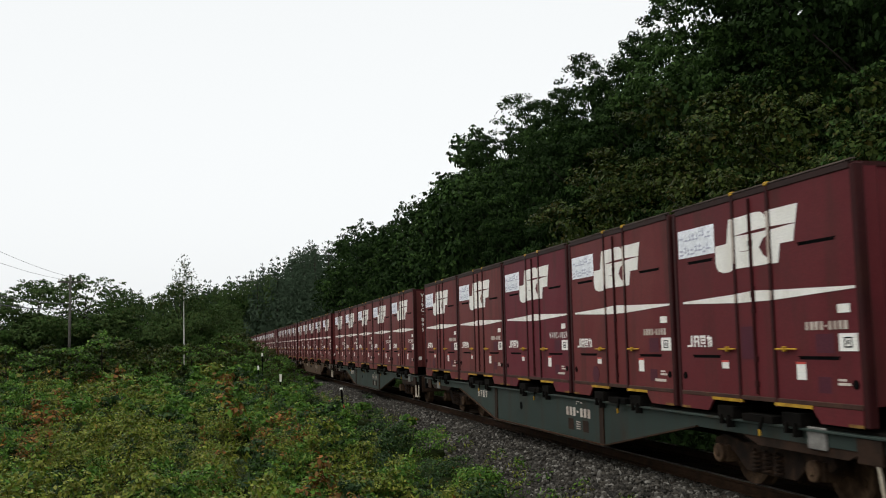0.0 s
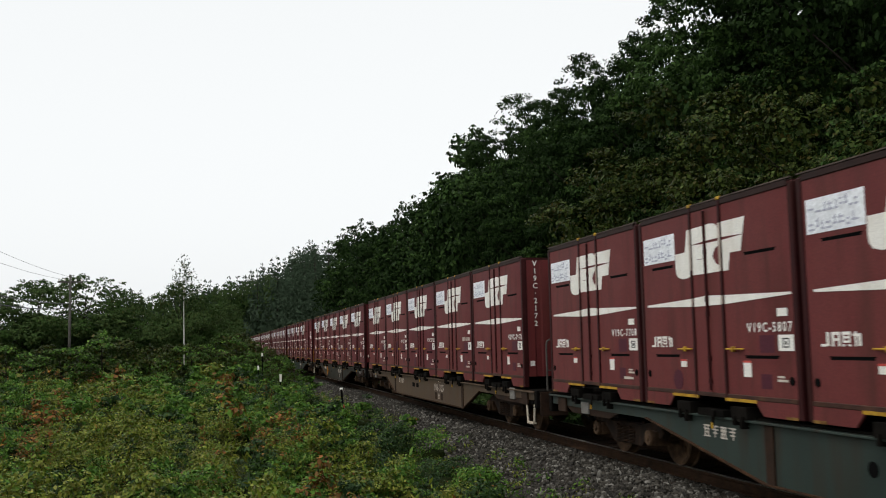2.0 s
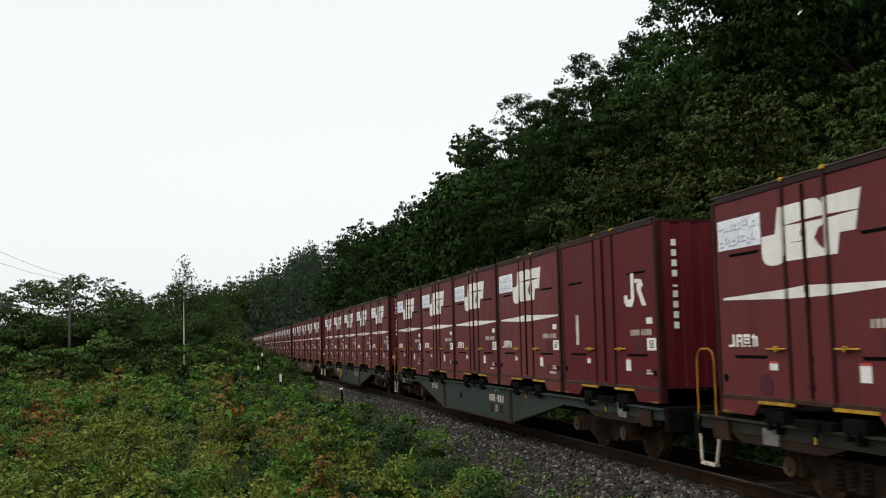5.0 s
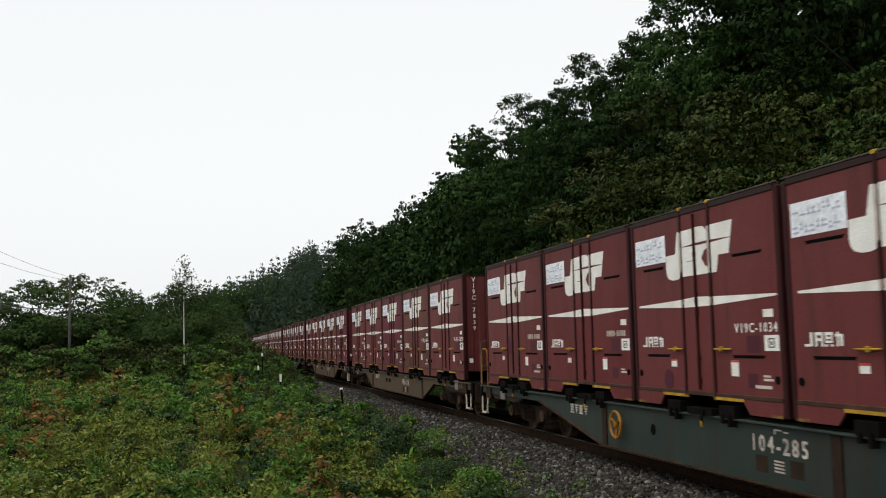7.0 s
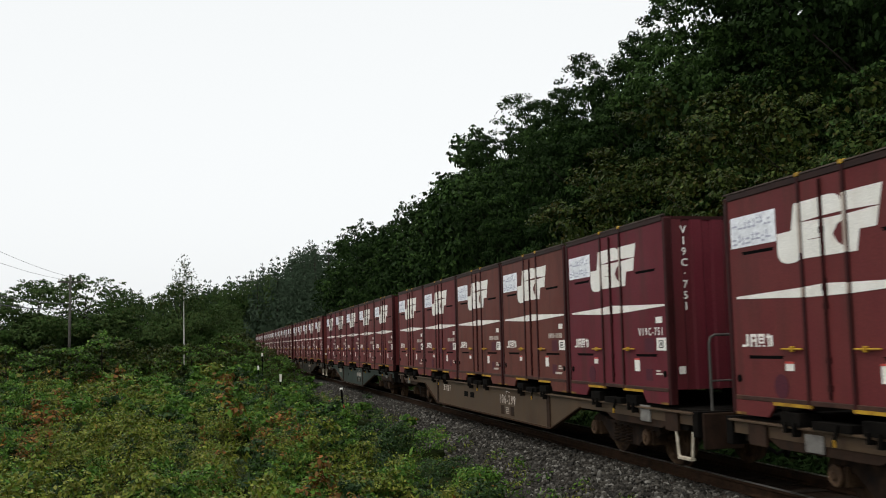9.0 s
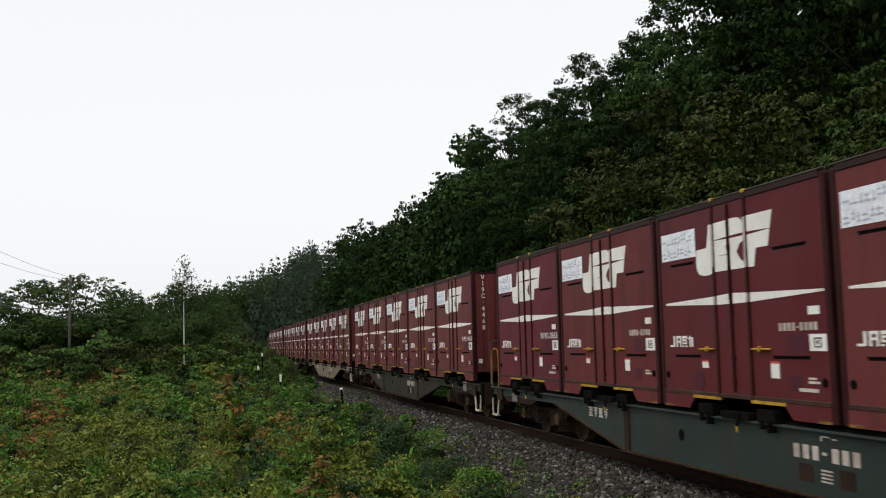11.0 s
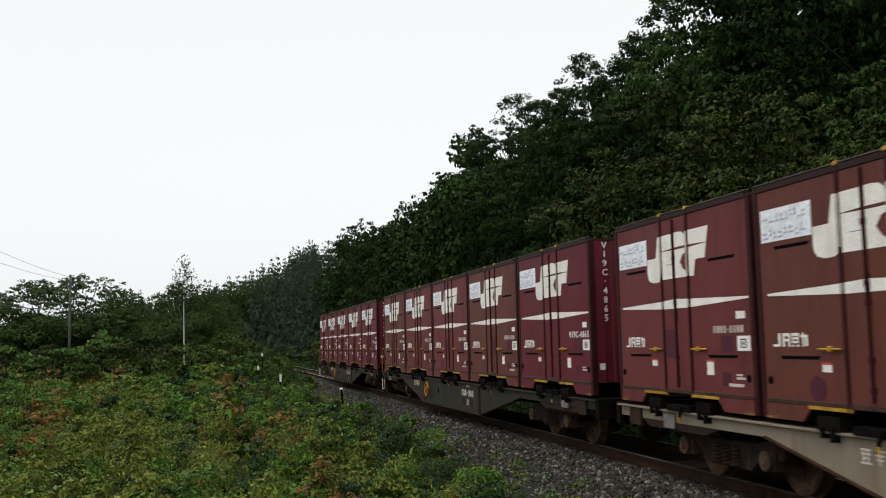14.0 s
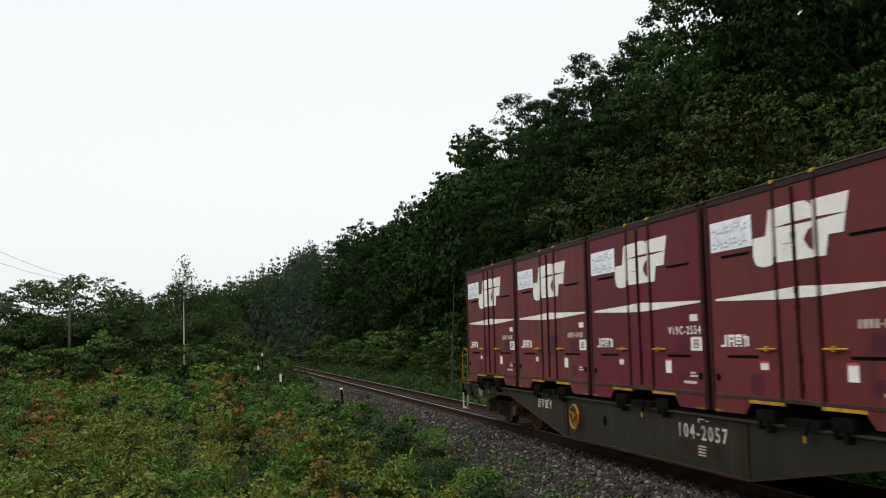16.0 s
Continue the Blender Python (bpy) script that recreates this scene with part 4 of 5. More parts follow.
def tree_meshes(seed, h, rad, low, count, per, leaf, mats, mix=(1.0,), bark=None, tuft=0.7, thick=1.0, inner=500, spread=1.5, sprays=12, spray=1.0, fork=0.72):
    """Trunk with limbs, and a crown of leafy tufts on a lumpy outline, of a broadleaf tree h high. low: where the crown begins."""
    rng = np.random.default_rng(seed)
    mid, half = (h + low) / 2, (h - low) / 2
    lump = rng.normal(size=(7, 3))
    lump /= np.linalg.norm(lump, axis=1)[:, None]
    boughs, tries = [], 0
    while len(boughs) < count and tries < count * 60:
        tries += 1
        d = rng.normal(size=3)
        d /= np.linalg.norm(d)
        swell = 0.62 + 0.30 * max(0.0, float((lump @ d).max()) - 0.4) / 0.6
        deep = 1.0 if rng.random() < 0.8 else rng.uniform(0.4, 0.7)
        taper = 1.0 - 0.2 * max(0.0, d[2])
        c = np.array([d[0] * rad * swell * deep * taper, d[1] * rad * swell * deep * taper, mid + d[2] * half * (0.72 + 0.2 * swell) * deep])
        if all(np.sum((c - q) ** 2) > (tuft * spread) ** 2 for q in boughs):
            boughs.append(c)
    # flat sprays over the upper and outer side of every bough, a few reaching out past it
    centres, tone, heart, bulk = [], [], [], []
    for c in boughs:
        rb = tuft * (0.8 + 0.5 * rng.random())
        shade = rng.random()
        heart.append(c), bulk.append(rb)
        for q in range(sprays):
            d = rng.normal(size=3) + np.array([c[0] / rad * 0.7, c[1] / rad * 0.7, 0.9])
            d /= np.linalg.norm(d)
            d[2] = max(d[2], -0.15)
            reach = rng.uniform(0.75, 0.98) if q < sprays * 0.86 else rng.uniform(1.0, 1.2)
            centres.append(c + d * rb * np.array([1, 1, 0.72]) * reach)
            tone.append(shade)
    centres = np.array(centres)
    radii = tuft * spray * (0.26 + 0.20 * rng.random(len(centres)))
    pts, out = tufts(rng, centres, radii, per, 0.42)
    away = pts - np.array([0, 0, mid])
    out = out * 0.55 + 0.30 * away / np.linalg.norm(away, axis=1)[:, None]
    sizes = leaf * (0.6 + 0.8 * rng.random(len(pts)))
    tone = np.repeat(np.array(tone), per)
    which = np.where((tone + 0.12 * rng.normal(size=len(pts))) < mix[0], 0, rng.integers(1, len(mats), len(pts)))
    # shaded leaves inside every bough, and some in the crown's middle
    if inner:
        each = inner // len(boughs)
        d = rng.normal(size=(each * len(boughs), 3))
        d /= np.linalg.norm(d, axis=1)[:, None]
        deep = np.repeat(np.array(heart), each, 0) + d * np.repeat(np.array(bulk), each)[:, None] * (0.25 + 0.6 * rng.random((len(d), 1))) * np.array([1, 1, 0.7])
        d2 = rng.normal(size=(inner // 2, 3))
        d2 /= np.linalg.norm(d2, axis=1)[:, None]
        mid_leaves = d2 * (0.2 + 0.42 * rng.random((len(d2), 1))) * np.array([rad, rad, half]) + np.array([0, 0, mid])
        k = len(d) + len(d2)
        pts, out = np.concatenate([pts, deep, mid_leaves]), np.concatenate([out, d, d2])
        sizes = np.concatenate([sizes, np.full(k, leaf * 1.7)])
        # first leaf colour; in the wood's trees that is the shaded one
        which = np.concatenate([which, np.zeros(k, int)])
    pts[:, 2] = np.maximum(pts[:, 2], 0.1)
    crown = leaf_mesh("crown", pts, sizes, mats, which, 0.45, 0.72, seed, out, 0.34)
    bm = bmesh.new()
    lean = rng.normal(size=2) * 0.03 * h
    tube(bm, [(0, 0, -0.4), (lean[0] * 0.2, lean[1] * 0.2, h * 0.25), (lean[0] * 0.6, lean[1] * 0.6, h * 0.55), (lean[0], lean[1], h * 0.8)], 0.018 * h * thick, 8, 0.004 * h * thick)
    for c in centres[:: max(1, len(centres) // 16)]:
        z0 = max(min(0.8, h * 0.2), c[2] * fork - 0.1 * h)
        f = min(1, z0 / (h * 0.9))
        tube(bm, [(lean[0] * f, lean[1] * f, z0), (c[0] * 0.5, c[1] * 0.5, (z0 + c[2]) / 2 + 0.01 * h), (c[0] * 0.95, c[1] * 0.95, c[2])], 0.0055 * h * thick, 5, 0.0015 * h * thick)
    return mesh("trunk", bm, bark or M_BARK, 0, True), crown


def conifer_meshes(seed, h, rad, n, leaf):
    rng = np.random.default_rng(seed)
    f = 1 - np.sqrt(rng.random(n))
    tier = np.floor(f * 16) / 16 + 0.03 * rng.random(n)
    f = 0.5 * f + 0.5 * tier
    a = rng.random(n) * 2 * math.pi
    a = a + 0.25 * np.sin(a * 7 + f * 40)
    r = rad * (1 - f) ** 0.62 * (0.35 + 0.7 * rng.random(n) ** 0.5) * (1 + 0.25 * np.sin(a * 3 + f * 20 + seed))
    pts = np.stack([r * np.cos(a), r * np.sin(a), h * (0.08 + 0.92 * f) - r * 0.3], 1)
    out = np.stack([np.cos(a), np.sin(a), 0 * a], 1)
    crown = leaf_mesh("crown", pts, leaf * (0.6 + 0.8 * rng.random(n)) * (1.1 - 0.6 * f), [M_LEAF_CON_HAZE], None, 0.5, 0.35, seed, out)
    bm = bmesh.new()
    tube(bm, [(0, 0, -0.4), (0, 0, h * 0.97)], 0.012 * h, 6, 0.02)
    return mesh("trunk", bm, M_BARK, 0, True), crown


def plant(meshes, name, label, cat, x, y, top, base_h, turn, group, stretch=1.0, z=None):
    """One tree or bush, scaled so that its top reaches that height."""
    z = ground_z(x, y) if z is None else z
    s = (top - z) / base_h
    ob = tagged(new(name), label, cat, group)
    ob.matrix_basis = Matrix.Translation((x, y, z)) @ Matrix.Rotation(turn, 4, "Z") @ Matrix.Diagonal((s * stretch, s * stretch, s, 1))
    for n, me in zip(("trunk", "crown"), meshes):
        put(n, me, ob)
    return ob


rng = random.Random(11)
# DEEP takes nearly all shaded leaves: the recess's shade is put into colour
DEEP = [tree_meshes(s, 13.5, 4.4, 1.0, 32, 70, 0.053, [M_LEAF_SHADED, M_LEAF_GREEN], (0.9,), None, 1.5, 0.55, 5000, 1.2, 24, 0.58) for s in (5, 6)]
DARK = [tree_meshes(s, 13.5, 4.4, 1.0, 32, 74, 0.053, [M_LEAF_SHADED, M_LEAF_GREEN], (0.62,), None, 1.5, 0.55, 5600, 1.2, 24, 0.58) for s in (1, 2, 3)]
FAR = [tree_meshes(s, 13.5, 4.6, 0.2, 30, 18, 0.115, [M_LEAF_SHADED, M_LEAF_GREEN], (0.66,), None, 1.5, 1.0, 2200, 1.15, 18, 0.6) for s in (21, 22, 23)]
LIGHT = [tree_meshes(s, 8.0, 4.0, 0.4, 22, 66, 0.040, [M_LEAF_MID, M_LEAF_SHADED, M_LEAF_GREEN], (0.66,), None, 1.05, 0.55, 4000, 1.5, 22, 0.62) for s in (31, 32, 33)]
MID = [tree_meshes(s, 8.0, 4.2, 0.1, 34, 26, 0.075, [M_LEAF_FIELD, M_LEAF_GREEN], (0.66,), None, 1.25, 1.0, 2400, 1.1, 18, 0.66) for s in (35, 36, 37)]
SHRUB = [tree_meshes(s, 3.0, 2.3, -0.9, 16, 20, 0.065, [M_LEAF_MID, M_LEAF_FIELD, M_WEED], (0.45,), None, 0.62, 1.0, 300, 1.1) for s in (41, 42, 43)]
NEAR_CONIFER = [conifer_meshes(s, 18, 3.6, 5200, 0.34) for s in (54, 55, 56)]
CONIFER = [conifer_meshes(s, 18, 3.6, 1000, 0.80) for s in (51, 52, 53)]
EYE_Z = 1.787

# wood's edge beyond the track: place along the line, and height of each crown
EDGE = [(15.6, 17.0, 15.5), (15.8, 20.5, 15.5), (15.6, 24.0, 15.0), (15.9, 28.0, 14.0), (17.4, 27.0, 14.6), (16.2, 30.4, 13.2), (15.6, 33.0, 13.0), (15.5, 36.6, 13.2), (15.7, 41.0, 13.2), (15.5, 45.0, 13.6), (15.5, 51.0, 14.3), (15.5, 57.0, 14.2),
        (15.3, 63.0, 12.5), (15.6, 69.0, 12.8), (15.5, 76.0, 12.8), (15.5, 83.0, 12.5), (15.6, 91.0, 13.0), (15.5, 99.0, 14.4), (15.4, 108.0, 14.8)]
for i, (x, y, top) in enumerate(EDGE):
    near = y < 46
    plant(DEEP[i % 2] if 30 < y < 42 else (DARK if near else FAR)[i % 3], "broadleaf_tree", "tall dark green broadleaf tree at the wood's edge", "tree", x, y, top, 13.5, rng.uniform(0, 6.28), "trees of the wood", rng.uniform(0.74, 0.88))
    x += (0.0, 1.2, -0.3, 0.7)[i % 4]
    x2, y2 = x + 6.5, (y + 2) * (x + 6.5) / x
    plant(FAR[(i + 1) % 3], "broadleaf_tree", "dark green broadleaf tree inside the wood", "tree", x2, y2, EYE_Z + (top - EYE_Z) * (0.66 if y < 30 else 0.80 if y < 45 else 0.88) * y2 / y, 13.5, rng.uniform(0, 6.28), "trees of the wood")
plant(DEEP[0], "broadleaf_tree", "tall dark green broadleaf tree at the wood's edge", "tree", 17.0, 35.4, 13.9, 13.5, 1.0, "trees of the wood", 0.85)
# farther on the wood's edge turns to conifers
y = 112.0
while y < 205:
    x = 15.2 + rng.uniform(-0.8, 3.2)
    plant(rng.choice(NEAR_CONIFER), "conifer", "tall conifer at the wood's edge, haze in its grey-green colour", "tree", x, y, float(np.interp(y, [112, 130, 160, 205], [15.8, 17.2, 19.2, 21.2])) * rng.uniform(0.9, 1.03), 18, rng.uniform(0, 6.28), "conifers at the wood's edge", rng.uniform(0.95, 1.2))
    y += rng.uniform(3.0, 5.5)
# nearer, lighter trees and undergrowth behind the train
for x, y, top in ((12.9, 27.0, 7.3), (13.0, 24.0, 8.5), (12.8, 19.6, 7.7), (12.5, 15.8, 7.1), (12.6, 12.4, 6.6)):
    plant(rng.choice(LIGHT), "broadleaf_tree", "mid-green leafy tree leaning towards the track", "tree", x, y, top, 8.0, rng.uniform(0, 6.28), "light trees by the track", 0.95)
y = 28.0
while y < 150:
    x = 12.9 + rng.uniform(-0.5, 1.0)
    plant(rng.choice(SHRUB), "shrub", "dark green shrub at the wood's foot", "shrub", x, y, ground_z(x, y) + rng.uniform(1.6, 3.4), 3.0, rng.uniform(0, 6.28), "shrubs at the wood's foot", 1.15)
    y += rng.uniform(2.6, 4.5) * (1 + y / 120)


def ridge(r):
    """Elevation slope of the distant tree line by bearing x / y."""
    return float(np.interp(r, [-0.20, -0.10, -0.075, -0.05, -0.03, -0.01, 0.01, 0.035, 0.055, 0.075, 0.095, 0.2], [0.034, 0.046, 0.063, 0.058, 0.064, 0.071, 0.072, 0.076, 0.091, 0.100, 0.110, 0.11]))


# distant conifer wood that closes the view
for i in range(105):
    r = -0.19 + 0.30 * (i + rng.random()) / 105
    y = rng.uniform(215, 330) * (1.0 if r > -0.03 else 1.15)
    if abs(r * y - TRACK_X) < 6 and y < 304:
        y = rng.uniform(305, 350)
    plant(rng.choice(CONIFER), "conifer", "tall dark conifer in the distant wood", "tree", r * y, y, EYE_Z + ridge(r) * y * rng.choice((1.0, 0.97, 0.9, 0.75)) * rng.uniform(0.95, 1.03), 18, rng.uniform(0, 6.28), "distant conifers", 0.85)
for x, y, top in ((1.2, 152, 8.0), (-2.0, 160, 9.5), (-6.5, 165, 9.6), (-11, 170, 8.6), (-16, 176, 9.0), (2.0, 190, 10.5), (-22, 180, 8.5), (-28, 176, 8.0), (0.5, 300, 19), (6.5, 306, 21), (12, 308, 22), (17, 300, 23)):
    plant(rng.choice(MID), "broadleaf_tree", "green broadleaf tree where the line vanishes", "tree", x, y, top, 8.0, rng.uniform(0, 6.28), "trees where the line vanishes", 0.75)
# trees and bushes across the field
for x, y, top, s in ((-10.0, 84, 7.7, 1.0), (-13.4, 82, 7.2, 1.0), (-7.2, 84, 6.4, 0.8), (-17.0, 80, 6.2, 1.0), (-21, 84, 6.0, 1.0), (-26, 88, 6.5, 1.0)):
    plant(rng.choice(MID), "broadleaf_tree", "spreading green tree across the field", "tree", x, y, top, 8.0, rng.uniform(0, 6.28), "trees across the field", 1.1 * s)
for x, y, top in ((-2.3, 80, 6.8), (-1.0, 83, 5.9), (-3.6, 86, 4.6), (0.6, 92, 4.6)):
    plant(rng.choice(MID), "broadleaf_tree", "slender green tree behind the birch", "tree", x, y, top, 8.0, rng.uniform(0, 6.28), "trees across the field", 0.8)
for x, y, top in ((-5.6, 55, 2.7), (-4.4, 57, 2.3), (-7.5, 54, 2.2), (-10.5, 56, 2.4), (0.4, 72, 2.7), (1.9, 78, 2.8), (1.2, 86, 3.0), (2.6, 98, 3.1), (-1.2, 68, 2.2), (-3.0, 66, 2.0), (-13, 55, 2.2), (4.1, 50, 0.95), (3.9, 55, 1.2), (4.1, 61, 1.4), (4.2, 68, 1.6), (4.2, 76, 1.75), (4.0, 86, 1.8), (2.4, 112, 3.4), (2.2, 128, 3.8), (3.0, 142, 4.0)):
    plant(rng.choice(SHRUB), "shrub", "low green shrub in the weedy field", "shrub", x, y, top, 3.0, rng.uniform(0, 6.28), "shrubs in the field", 1.1 if x < 3.5 else 0.75)


def birch_meshes(seed, h, low, rad, n, leaf):
    """A slender stem with short side twigs and a thin pointed crown of single leaves."""
    rg = np.random.default_rng(seed)
    f = 1 - np.sqrt(rg.random(n))
    a = rg.random(n) * 2 * math.pi
    r = rad * (0.15 + 0.85 * (1 - f) ** 0.8) * np.sqrt(rg.random(n)) * (1 + 0.3 * np.sin(3 * a + 9 * f))
    pts = np.stack([r * np.cos(a), r * np.sin(a), low + (h - low) * f + 0.15 * rg.normal(size=n) - 0.25 * r], 1)
    # most leaves take the darkest colour, a silhouette's tone against the sky
    crown = leaf_mesh("crown", pts, leaf * (0.6 + 0.8 * rg.random(n)), [M_LEAF_SHADED, M_LEAF_BIRCH], (rg.random(n) < 0.35).astype(int), 0.2, 0.6, seed)
    bm = bmesh.new()
    tube(bm, [(0.12, 0, -0.4), (0.04, 0, h * 0.3), (0, 0, h * 0.6), (0.05, 0, h * 0.96)], 0.06, 7, 0.012)
    for q in range(16):
        z, t = low + (h - low) * 0.85 * q / 16, rg.random() * 6.28
        w = rad * (1 - q / 18) * 0.8
        tube(bm, [(0, 0, z), (w * 0.5 * math.cos(t), w * 0.5 * math.sin(t), z + 0.3), (w * math.cos(t), w * math.sin(t), z + 0.35)], 0.012, 4, 0.004)
    return mesh("trunk", bm, M_BIRCH, 0, True), crown


birch = birch_meshes(61, 8.2, 5.3, 1.4, 900, 0.065)
plant(birch, "birch_tree", "thin white-stemmed birch with a sparse crown", "tree", -1.87, 72, 8.6, 8.2, 1.0, "", 1.0)


# ---- weeds ----
# hollows and red patches in the field: centre x, y and half sizes
WEED_HOLLOWS = ((-5.0, 34.5, 1.2, 1.5), (-3.0, 33.0, 0.9, 1.4), (2.5, 39.0, 0.8, 2.0), (1.9, 24.6, 0.7, 1.0), (0.0, 27.0, 0.8, 1.1), (-3.6, 17.5, 0.8, 1.0), (0.7, 18.0, 0.6, 1.0))
WEED_RED_SPOTS = ((-7.0, 60.0, 5.0, 7.0), (0.5, 46.0, 1.6, 3.0), (0.45, 14.2, 0.4, 0.35), (2.2, 13.2, 0.3, 0.3), (-4.6, 29.0, 1.0, 1.2), (1.4, 21.5, 0.4, 0.6))


def weed_mounds(name, y0, y1, step, per, leaf, tall, seed, label):
    """Weeds as many uneven mounds of leaves with hollows between them; each mound leans to one colour."""
    rg = np.random.default_rng(seed)
    pts, out, which, sizes = [], [], [], []
    core_v, core_f = [], []
    y = y0
    while y < y1:
        x = -0.34 * y - 2.5
        edge = float(np.interp(y, [8, 12.5, 15, 19, 31, 48], [2.9, 3.5, 4.3, 4.6, 4.6, 4.7])) + 0.2 * math.sin(y * 0.9)
        while x < edge:
            cx, cy = x + rg.uniform(-0.5, 0.5) * step, y + rg.uniform(-0.5, 0.5) * step
            x += step
            if cx > edge:
                continue
            big = noise.noise((cx * 0.35, cy * 0.22, 4.0))
            bump = noise.noise((cx * 0.75, cy * 0.42, 14.0))
            h = tall * (0.50 + 0.55 * rg.random() + 0.5 * big + 1.2 * max(bump, 0.0)) * float(np.interp(cx, [0, 2, 3.7], [1.0, 0.8, 0.48]))
            h = max(h, 0.14)
            sunk = rg.random() < 0.06 or bump < -0.13
            if sunk:
                h = 0.12 + 0.1 * rg.random()
            r = step * (0.40 + 0.28 * rg.random())
            pa = noise.noise((cx * 0.28, cy * 0.2, 9.0)) + 0.22 * rg.normal()
            pb = noise.noise((cx * 0.4, cy * 0.22, 20.0)) + 0.2 * rg.normal()
            near_to = lambda qx, qy, rx, ry: ((cx - qx) / rx) ** 2 + ((cy - qy) / ry) ** 2 < 1
            if any(near_to(*q) for q in WEED_HOLLOWS):
                h *= 0.4
            # red patches far across the field and by the camera, a yellow stand between
            pb += 0.55 if any(near_to(*q) for q in WEED_RED_SPOTS) else 0.0
            pa += 0.5 if near_to(-1.3, 18.5, 2.2, 4.5) else 0.0
            if pb > 0.44 and cx < 2.6:
                kind = 3
            elif pa + (0.14 if cx < 0.6 else -0.36) + (0.2 if cx < 0.6 and cy < 15 else 0) > 0.12:
                kind = 2
            elif rg.random() < 0.3:
                kind = 1
            else:
                kind = 0
            # hollows always take the darkest leaves: their shade is put into colour
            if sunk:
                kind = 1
            n = int((per * 0.35 if sunk else per) * (0.7 + 0.6 * rg.random()))
            # an added dark core in each mound stands for shade between the leaves
            base = len(core_v)
            z0 = ground_z(cx, cy)
            core_v.append((cx, cy, z0 + h * 0.32))
            for q in range(8):
                a = q * math.pi / 4 + rg.random() * 0.5
                core_v.append((cx + r * 0.5 * math.cos(a), cy + r * 0.5 * math.sin(a), z0 + h * rg.uniform(0.2, 0.3)))
                core_v.append((cx + r * 0.65 * math.cos(a), cy + r * 0.65 * math.sin(a), z0 - 0.05))
            for q in range(8):
                t1, b1, t2, b2 = base + 1 + 2 * q, base + 2 + 2 * q, base + 1 + 2 * ((q + 1) % 8), base + 2 + 2 * ((q + 1) % 8)
                core_f += [(base, t1, t2), (t1, b1, b2, t2)]
            # rounded tufts over the mound
            g = max(3, n // 40)
            d = rg.normal(size=(g, 3))
            d[:, 2] = np.abs(d[:, 2]) + 0.5
            d /= np.linalg.norm(d, axis=1)[:, None]
            c = np.array([cx, cy, ground_z(cx, cy)]) + d * (0.7 + 0.34 * rg.random((g, 1))) * np.array([r * 0.92, r * 0.92, h])
            p, d2 = tufts(rg, c, r * (0.22 + 0.2 * rg.random(g)), 40, 0.42)
            n = g * 40
            d = d2 * 0.55 + 0.3 * np.repeat(d, 40, 0)
            pts.append(p), out.append(d)
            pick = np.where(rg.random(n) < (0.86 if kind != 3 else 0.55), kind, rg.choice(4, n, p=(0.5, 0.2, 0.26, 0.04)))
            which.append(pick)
            sizes.append(leaf * (1.2 if kind == 3 else 1.0) * rg.uniform(0.75, 1.35) * (0.6 + 0.8 * rg.random(n)))
        y += step
    me = leaf_mesh(name, np.concatenate(pts), np.concatenate(sizes), [M_WEED, M_WEED_DEEP, M_WEED_OLIVE, M_WEED_RED], np.concatenate(which), 0.55, 0.58, seed, np.concatenate(out), 0.36)
    ob = tagged(new(name, me), label, "weeds", kind="stuff")
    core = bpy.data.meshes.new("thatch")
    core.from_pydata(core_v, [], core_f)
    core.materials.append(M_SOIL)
    tagged(put("thatch", core, ob), "added dark cores that stand for the shade under the leaves", kind="stuff")


weed_mounds("weeds", 7.5, 22, 0.72, 1050, 0.023, 1.0, 3, "dense green weeds with yellow and rust-red leaves")
weed_mounds("weeds", 22, 48, 1.0, 400, 0.045, 1.15, 4, "dense green weeds with yellow and rust-red leaves")
weed_mounds("weeds", 48, 100, 1.7, 200, 0.12, 1.25, 5, "dense green weeds far across the field")


def weed_stalks():
    """Upright yellowing stalks with narrow leaves that stand above the mounds."""
    rg = np.random.default_rng(21)
    pts, which, sizes = [], [], []
    for i in range(300):
        y = 9 + 34 * rg.random() ** 1.6
        x = -0.26 * y + (0.26 * y + 2.6) * rg.random() ** 1.2
        z, h = ground_z(x, y), rg.uniform(0.6, 1.15)
        lean = rg.normal(size=2) * 0.12
        k = 22
        f = 0.35 + 0.65 * rg.random(k)
        pts.append(np.stack([x + lean[0] * f + rg.normal(size=k) * 0.035, y + lean[1] * f + rg.normal(size=k) * 0.035, z + h * f], 1))
        which.append(np.full(k, rg.choice(3, p=(0.7, 0.12, 0.18))))
        sizes.append(0.045 * (0.7 + 0.6 * rg.random(k)))
    me = leaf_mesh("weed_stalks", np.concatenate(pts), np.concatenate(sizes), [M_WEED_OLIVE, M_WEED_RED, M_WEED], np.concatenate(which), 0.2, 0.3, 22)
    tagged(new("weed_stalks", me), "upright yellowing weed stalks with narrow leaves", "weeds", kind="stuff")


weed_stalks()


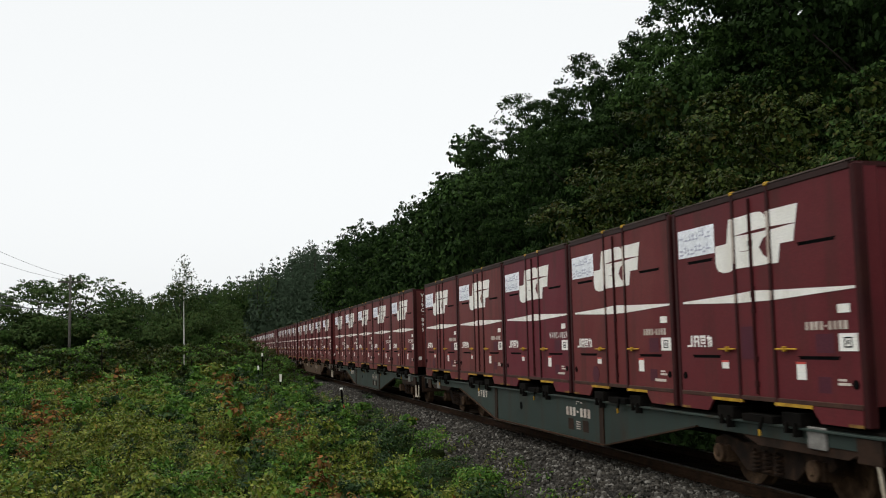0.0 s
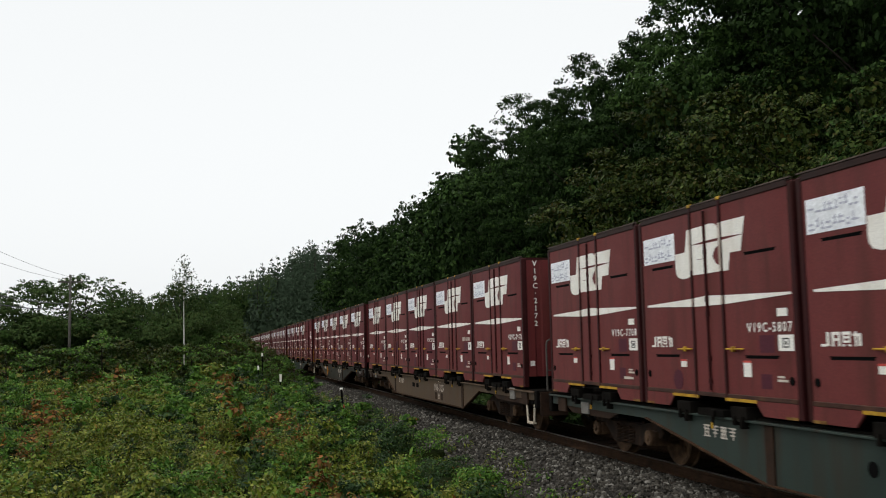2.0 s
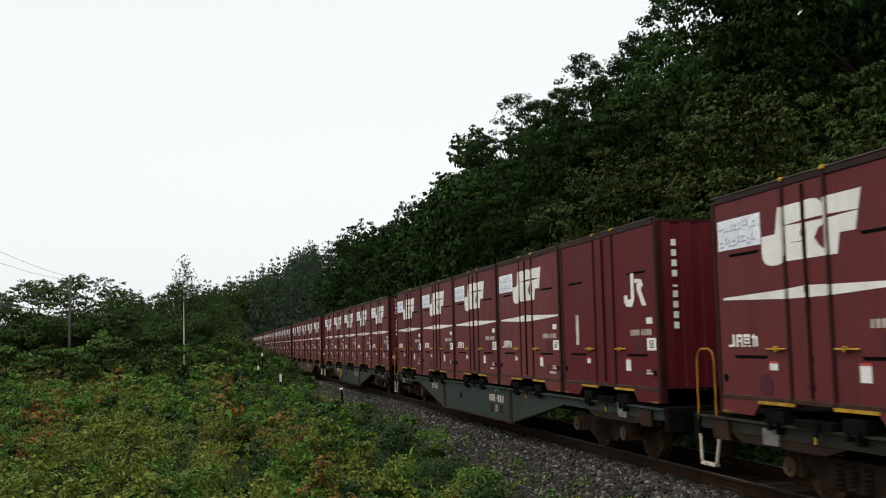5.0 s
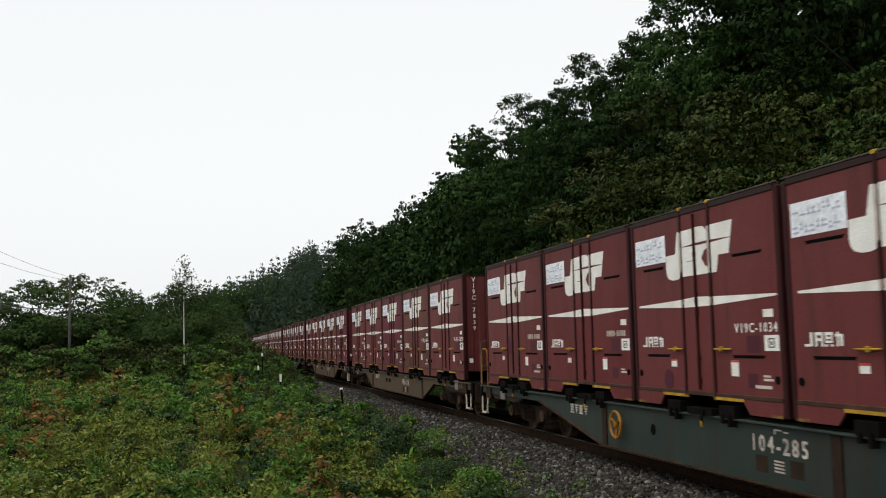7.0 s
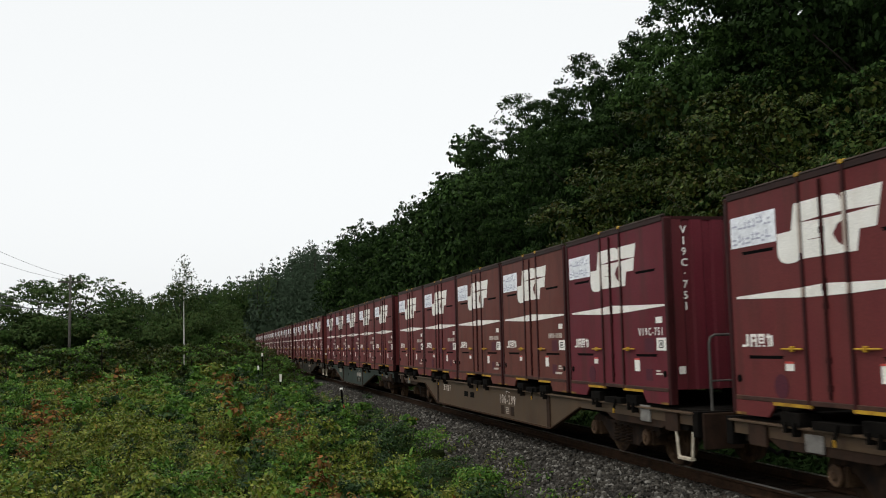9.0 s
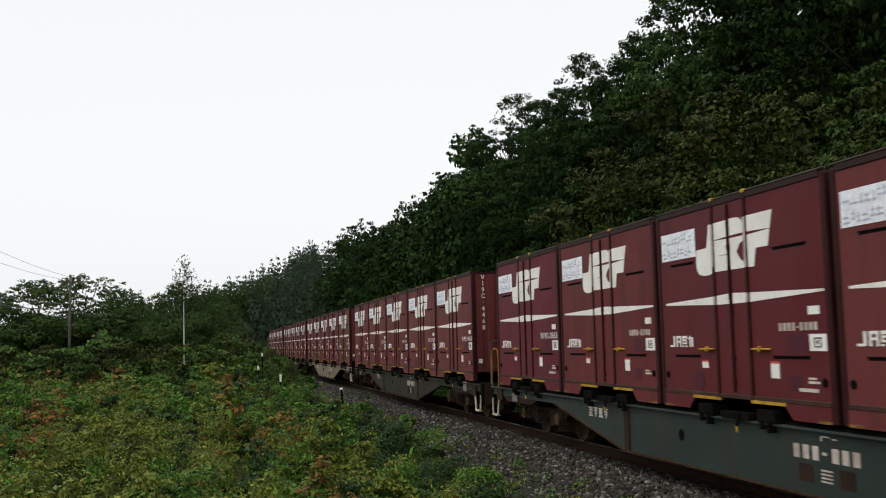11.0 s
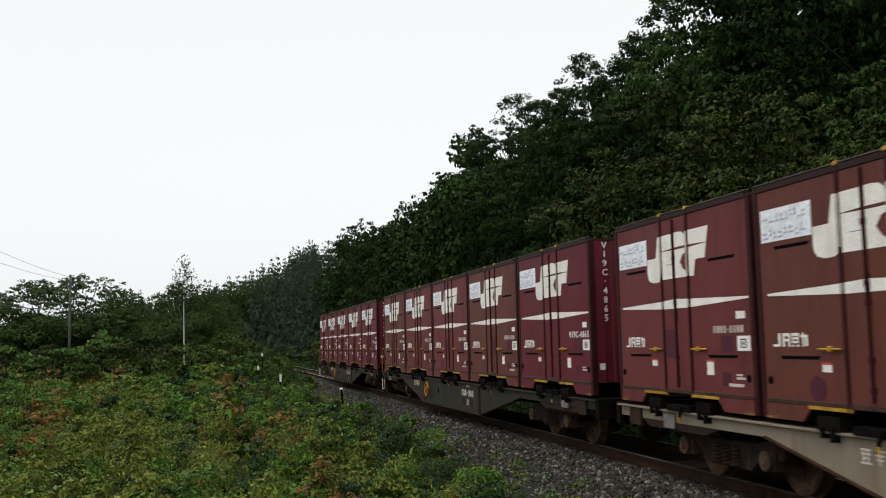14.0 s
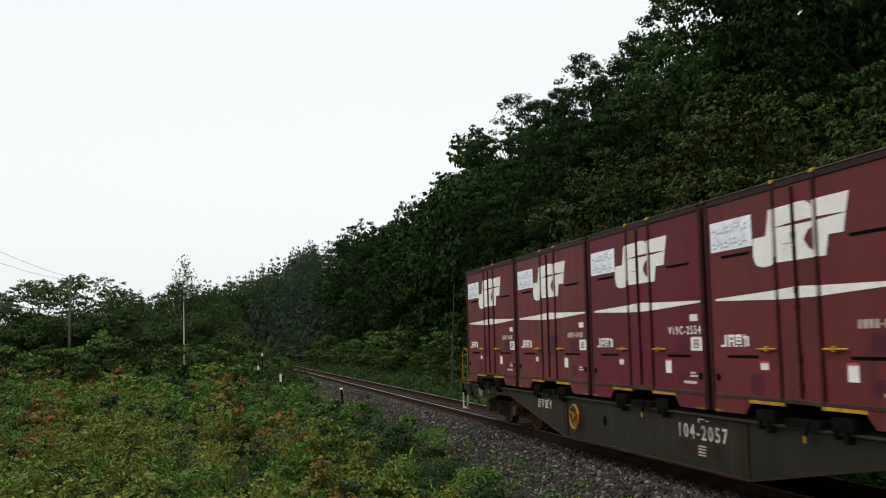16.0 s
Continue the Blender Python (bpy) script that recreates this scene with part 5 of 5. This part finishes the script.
def shoulder_weeds():
    """Loose small weeds that creep onto the stones."""
    rg = np.random.default_rng(31)
    k = 240
    y = 11 + 34 * rg.random(k) ** 1.5
    x = 4.1 + 1.1 * rg.random(k) ** 1.8
    z = -0.62 + np.clip((x - TRACK_X + 3.1) / 1.75, 0, 1) * 0.445
    p, d = tufts(rg, np.stack([x, y, z + 0.06], 1), 0.09 + 0.13 * rg.random(k), 46, 0.8)
    me = leaf_mesh("shoulder_weeds", p, 0.028 * (0.6 + 0.8 * rg.random(len(p))), [M_WEED, M_WEED_OLIVE], np.repeat(rg.choice(2, k, p=(0.55, 0.45)), 46), 0.4, 0.4, 31, d, 0.5)
    tagged(new("shoulder_weeds", me), "small loose weeds creeping onto the ballast", "weeds", kind="stuff")


shoulder_weeds()


def scatter_verge():
    rg = np.random.default_rng(8)
    n = 30000
    y = 9 + 111 * rg.random(n) ** 1.3
    x = 9.3 + 3.4 * rg.random(n) + 0.25 * np.sin(y * 0.7)
    z = np.array([ground_z(a, b) for a, b in zip(x, y)]) + 0.32 * rg.random(n) * np.clip((x - 9.4) / 1.2, 0.2, 1.4)
    # grass seen beneath the wagons gets dark leaves, shade put into its colour
    me = leaf_mesh("verge_grass", np.stack([x, y, z], 1), 0.13 * (0.6 + 0.8 * rg.random(n)), [M_LEAF_FIELD, M_LEAF_GREEN, M_LEAF_SHADED], np.where(y < 26, 2, rg.choice(2, n, p=(0.6, 0.4))), 0.6, 0.3, 8)
    tagged(new("verge_grass", me), "low green grass and weeds beside the track", "grass", kind="stuff")


scatter_verge()


# ---- ballast stones ----
def scatter_stones():
    rg = np.random.default_rng(12)
    ico = bmesh.new()
    bmesh.ops.create_icosphere(ico, subdivisions=1, radius=1.0)
    bv = np.array([v.co[:] for v in ico.verts])
    bf = np.array([[v.index for v in f.verts] for f in ico.faces])
    ico.free()
    n = 17000
    y = 9 + 45 * rg.random(n) ** 1.7
    x = TRACK_X - 2.95 + 2.25 * rg.random(n)
    u = x - TRACK_X
    z = np.where(u < -1.35, -0.62 + (u + 3.1) / 1.75 * 0.445, -0.172)
    s = (0.019 + 0.022 * rg.random(n))
    v = bv[None] * (0.7 + 0.6 * rg.random((n, len(bv), 1))) * s[:, None, None] * (0.7 + 0.6 * rg.random((n, 1, 3)))
    v += np.stack([x, y, z + 0.012], 1)[:, None]
    f = (bf[None] + np.arange(n)[:, None, None] * len(bv)).reshape(-1, 3)
    me = bpy.data.meshes.new("ballast_stones")
    me.from_pydata(v.reshape(-1, 3), [], f)
    me.materials.append(M_STONE)
    tagged(new("ballast_stones", me), "loose grey crushed ballast stones", "ballast", kind="stuff")


scatter_stones()


# ---- line-side posts, poles, wires ----
def marker_post(x, y, z0, z1, lean, top, band, label, plate=0.36):
    ob = tagged(new("marker_post"), label, "marker post")
    h = z1 - z0
    part("post", bare((box, -0.03, 0.03, -0.03, 0.03, 0, h)), M_BLACK, ob, "", 0.01)
    if top:
        part("plate", bare((box, -0.05, 0.05, -0.05, -0.038, h - plate, h - 0.02)), M_WHITE, ob, "white plate")
    else:
        part("cap", bare((box, -0.042, 0.042, -0.042, 0.042, h, h + 0.05)), M_WHITE, ob, "pale cap")
    if band:
        part("band", bare((box, -0.043, 0.043, -0.043, 0.043, h - 0.58, h - 0.48)), M_RED, ob, "red reflector band")
    ob.matrix_basis = pose(x, y, z0, 0, lean, 0)


marker_post(4.12, 31, -0.75, 0.42, -5, False, True, "thin black marker post with a red reflector among weeds")
marker_post(3.15, 46, -0.75, 0.56, 0, True, False, "black marker post with a white plate among weeds")
marker_post(2.92, 58, -0.6, 1.50, 0, True, False, "small distant white marker post", 0.22)
marker_post(2.6, 56, -0.6, 0.80, 0, True, False, "small distant white marker post", 0.26)


def utility_pole(x, y, top, arms):
    ob = tagged(new("utility_pole"), "grey weathered utility pole with crossarms", "utility pole")
    z = ground_z(x, y)
    part("shaft", bare((tube, [(0, 0, -0.5), (0, 0, top - z)], 0.11, 10, 0.08)), M_POLE, ob, "", 0, True)
    for dz, w in arms:
        part("crossarm", bare((box, -w, w, -0.06, 0.06, top - z - dz - 0.06, top - z - dz + 0.06)), M_POLE, ob)
        for s in (-0.9, -0.45, 0.45, 0.9):
            part("insulator", bare((tube, [(s * w, 0, top - z - dz + 0.06), (s * w, 0, top - z - dz + 0.2)], 0.05, 6)), M_WHITE, ob)
    ob.matrix_basis = pose(x, y, z, 0, 0, 12)


utility_pole(-9.26, 70, 7.0, [(0.5, 0.8)])
utility_pole(-9.2, 130, 6.3, [(0.3, 0.9)])
utility_pole(-9.4, 162, 6.3, [(0.3, 0.9)])


def cable(p, q, sag, r=0.02):
    p, q = Vector(p), Vector(q)
    pts = [p.lerp(q, i / 16) - Vector((0, 0, sag * 4 * (i / 16) * (1 - i / 16))) for i in range(17)]
    ob = tagged(new("overhead_cable", mesh("overhead_cable", bare((tube, pts, r, 5)), M_WIRE)), "thin dark overhead cable", "cable", "overhead cables")


for dx in (-0.6, 0.6):
    cable((-9.26 + dx, 70, 6.7), (-9.2 + dx, 8, 6.9), 0.75, 0.008)
    cable((-9.26 + dx, 70, 6.7), (-9.2 + dx, 130, 6.1), 0.8, 0.008)
for dz, sag in ((0.0, 0.95), (0.28, 0.8)):
    cable((-9.26, 70, 4.75 + dz), (-9.2, 8, 5.0 + dz), sag, 0.03)
    cable((-9.26, 70, 4.75 + dz), (-9.2, 130, 4.6 + dz), 0.7, 0.03)
ob = tagged(new("dead_trunk", mesh("dead_trunk", bare((tube, [(0, 0, 0), (0.05, 0, 2.2), (0.25, 0.1, 5.2)], 0.035, 6, 0.015)), M_POLE)), "thin grey leaning trunk at the wood's edge", "trunk")
ob.matrix_basis = pose(11.2, 45.5, -0.5)

# ---- sleepers, the ones the camera is nearest to ----
SLEEPER = mesh("sleeper", bare((box, -1.05, 1.05, -0.1, 0.1, -0.29, -0.153)), M_SLEEPER, 0.008)
for i in range(75):
    put("sleeper", SLEEPER, track, pose(TRACK_X, 6 + i * 0.64, 0.0))


# ---- what moves ----
def tail_at(t):
    return float(np.interp(t, [a for a, _ in TAIL], [b for _, b in TAIL]))


def motions():
    for thing, dy, z in TRAIN:
        walk(thing, [(t, pose(TRACK_X, tail + dy, z)) for t, tail in TAIL])
    rows = [i / FPS for i in range(16 * FPS + 1)]
    start = tail_at(0)
    turns = [math.degrees((start - tail_at(t)) / 0.405) for t in rows]
    for ws, y, phase in WHEELSETS:
        walk(ws, [(t, pose(0, y, 0.405, a + phase * 50)) for t, a in zip(rows, turns)])


motions()
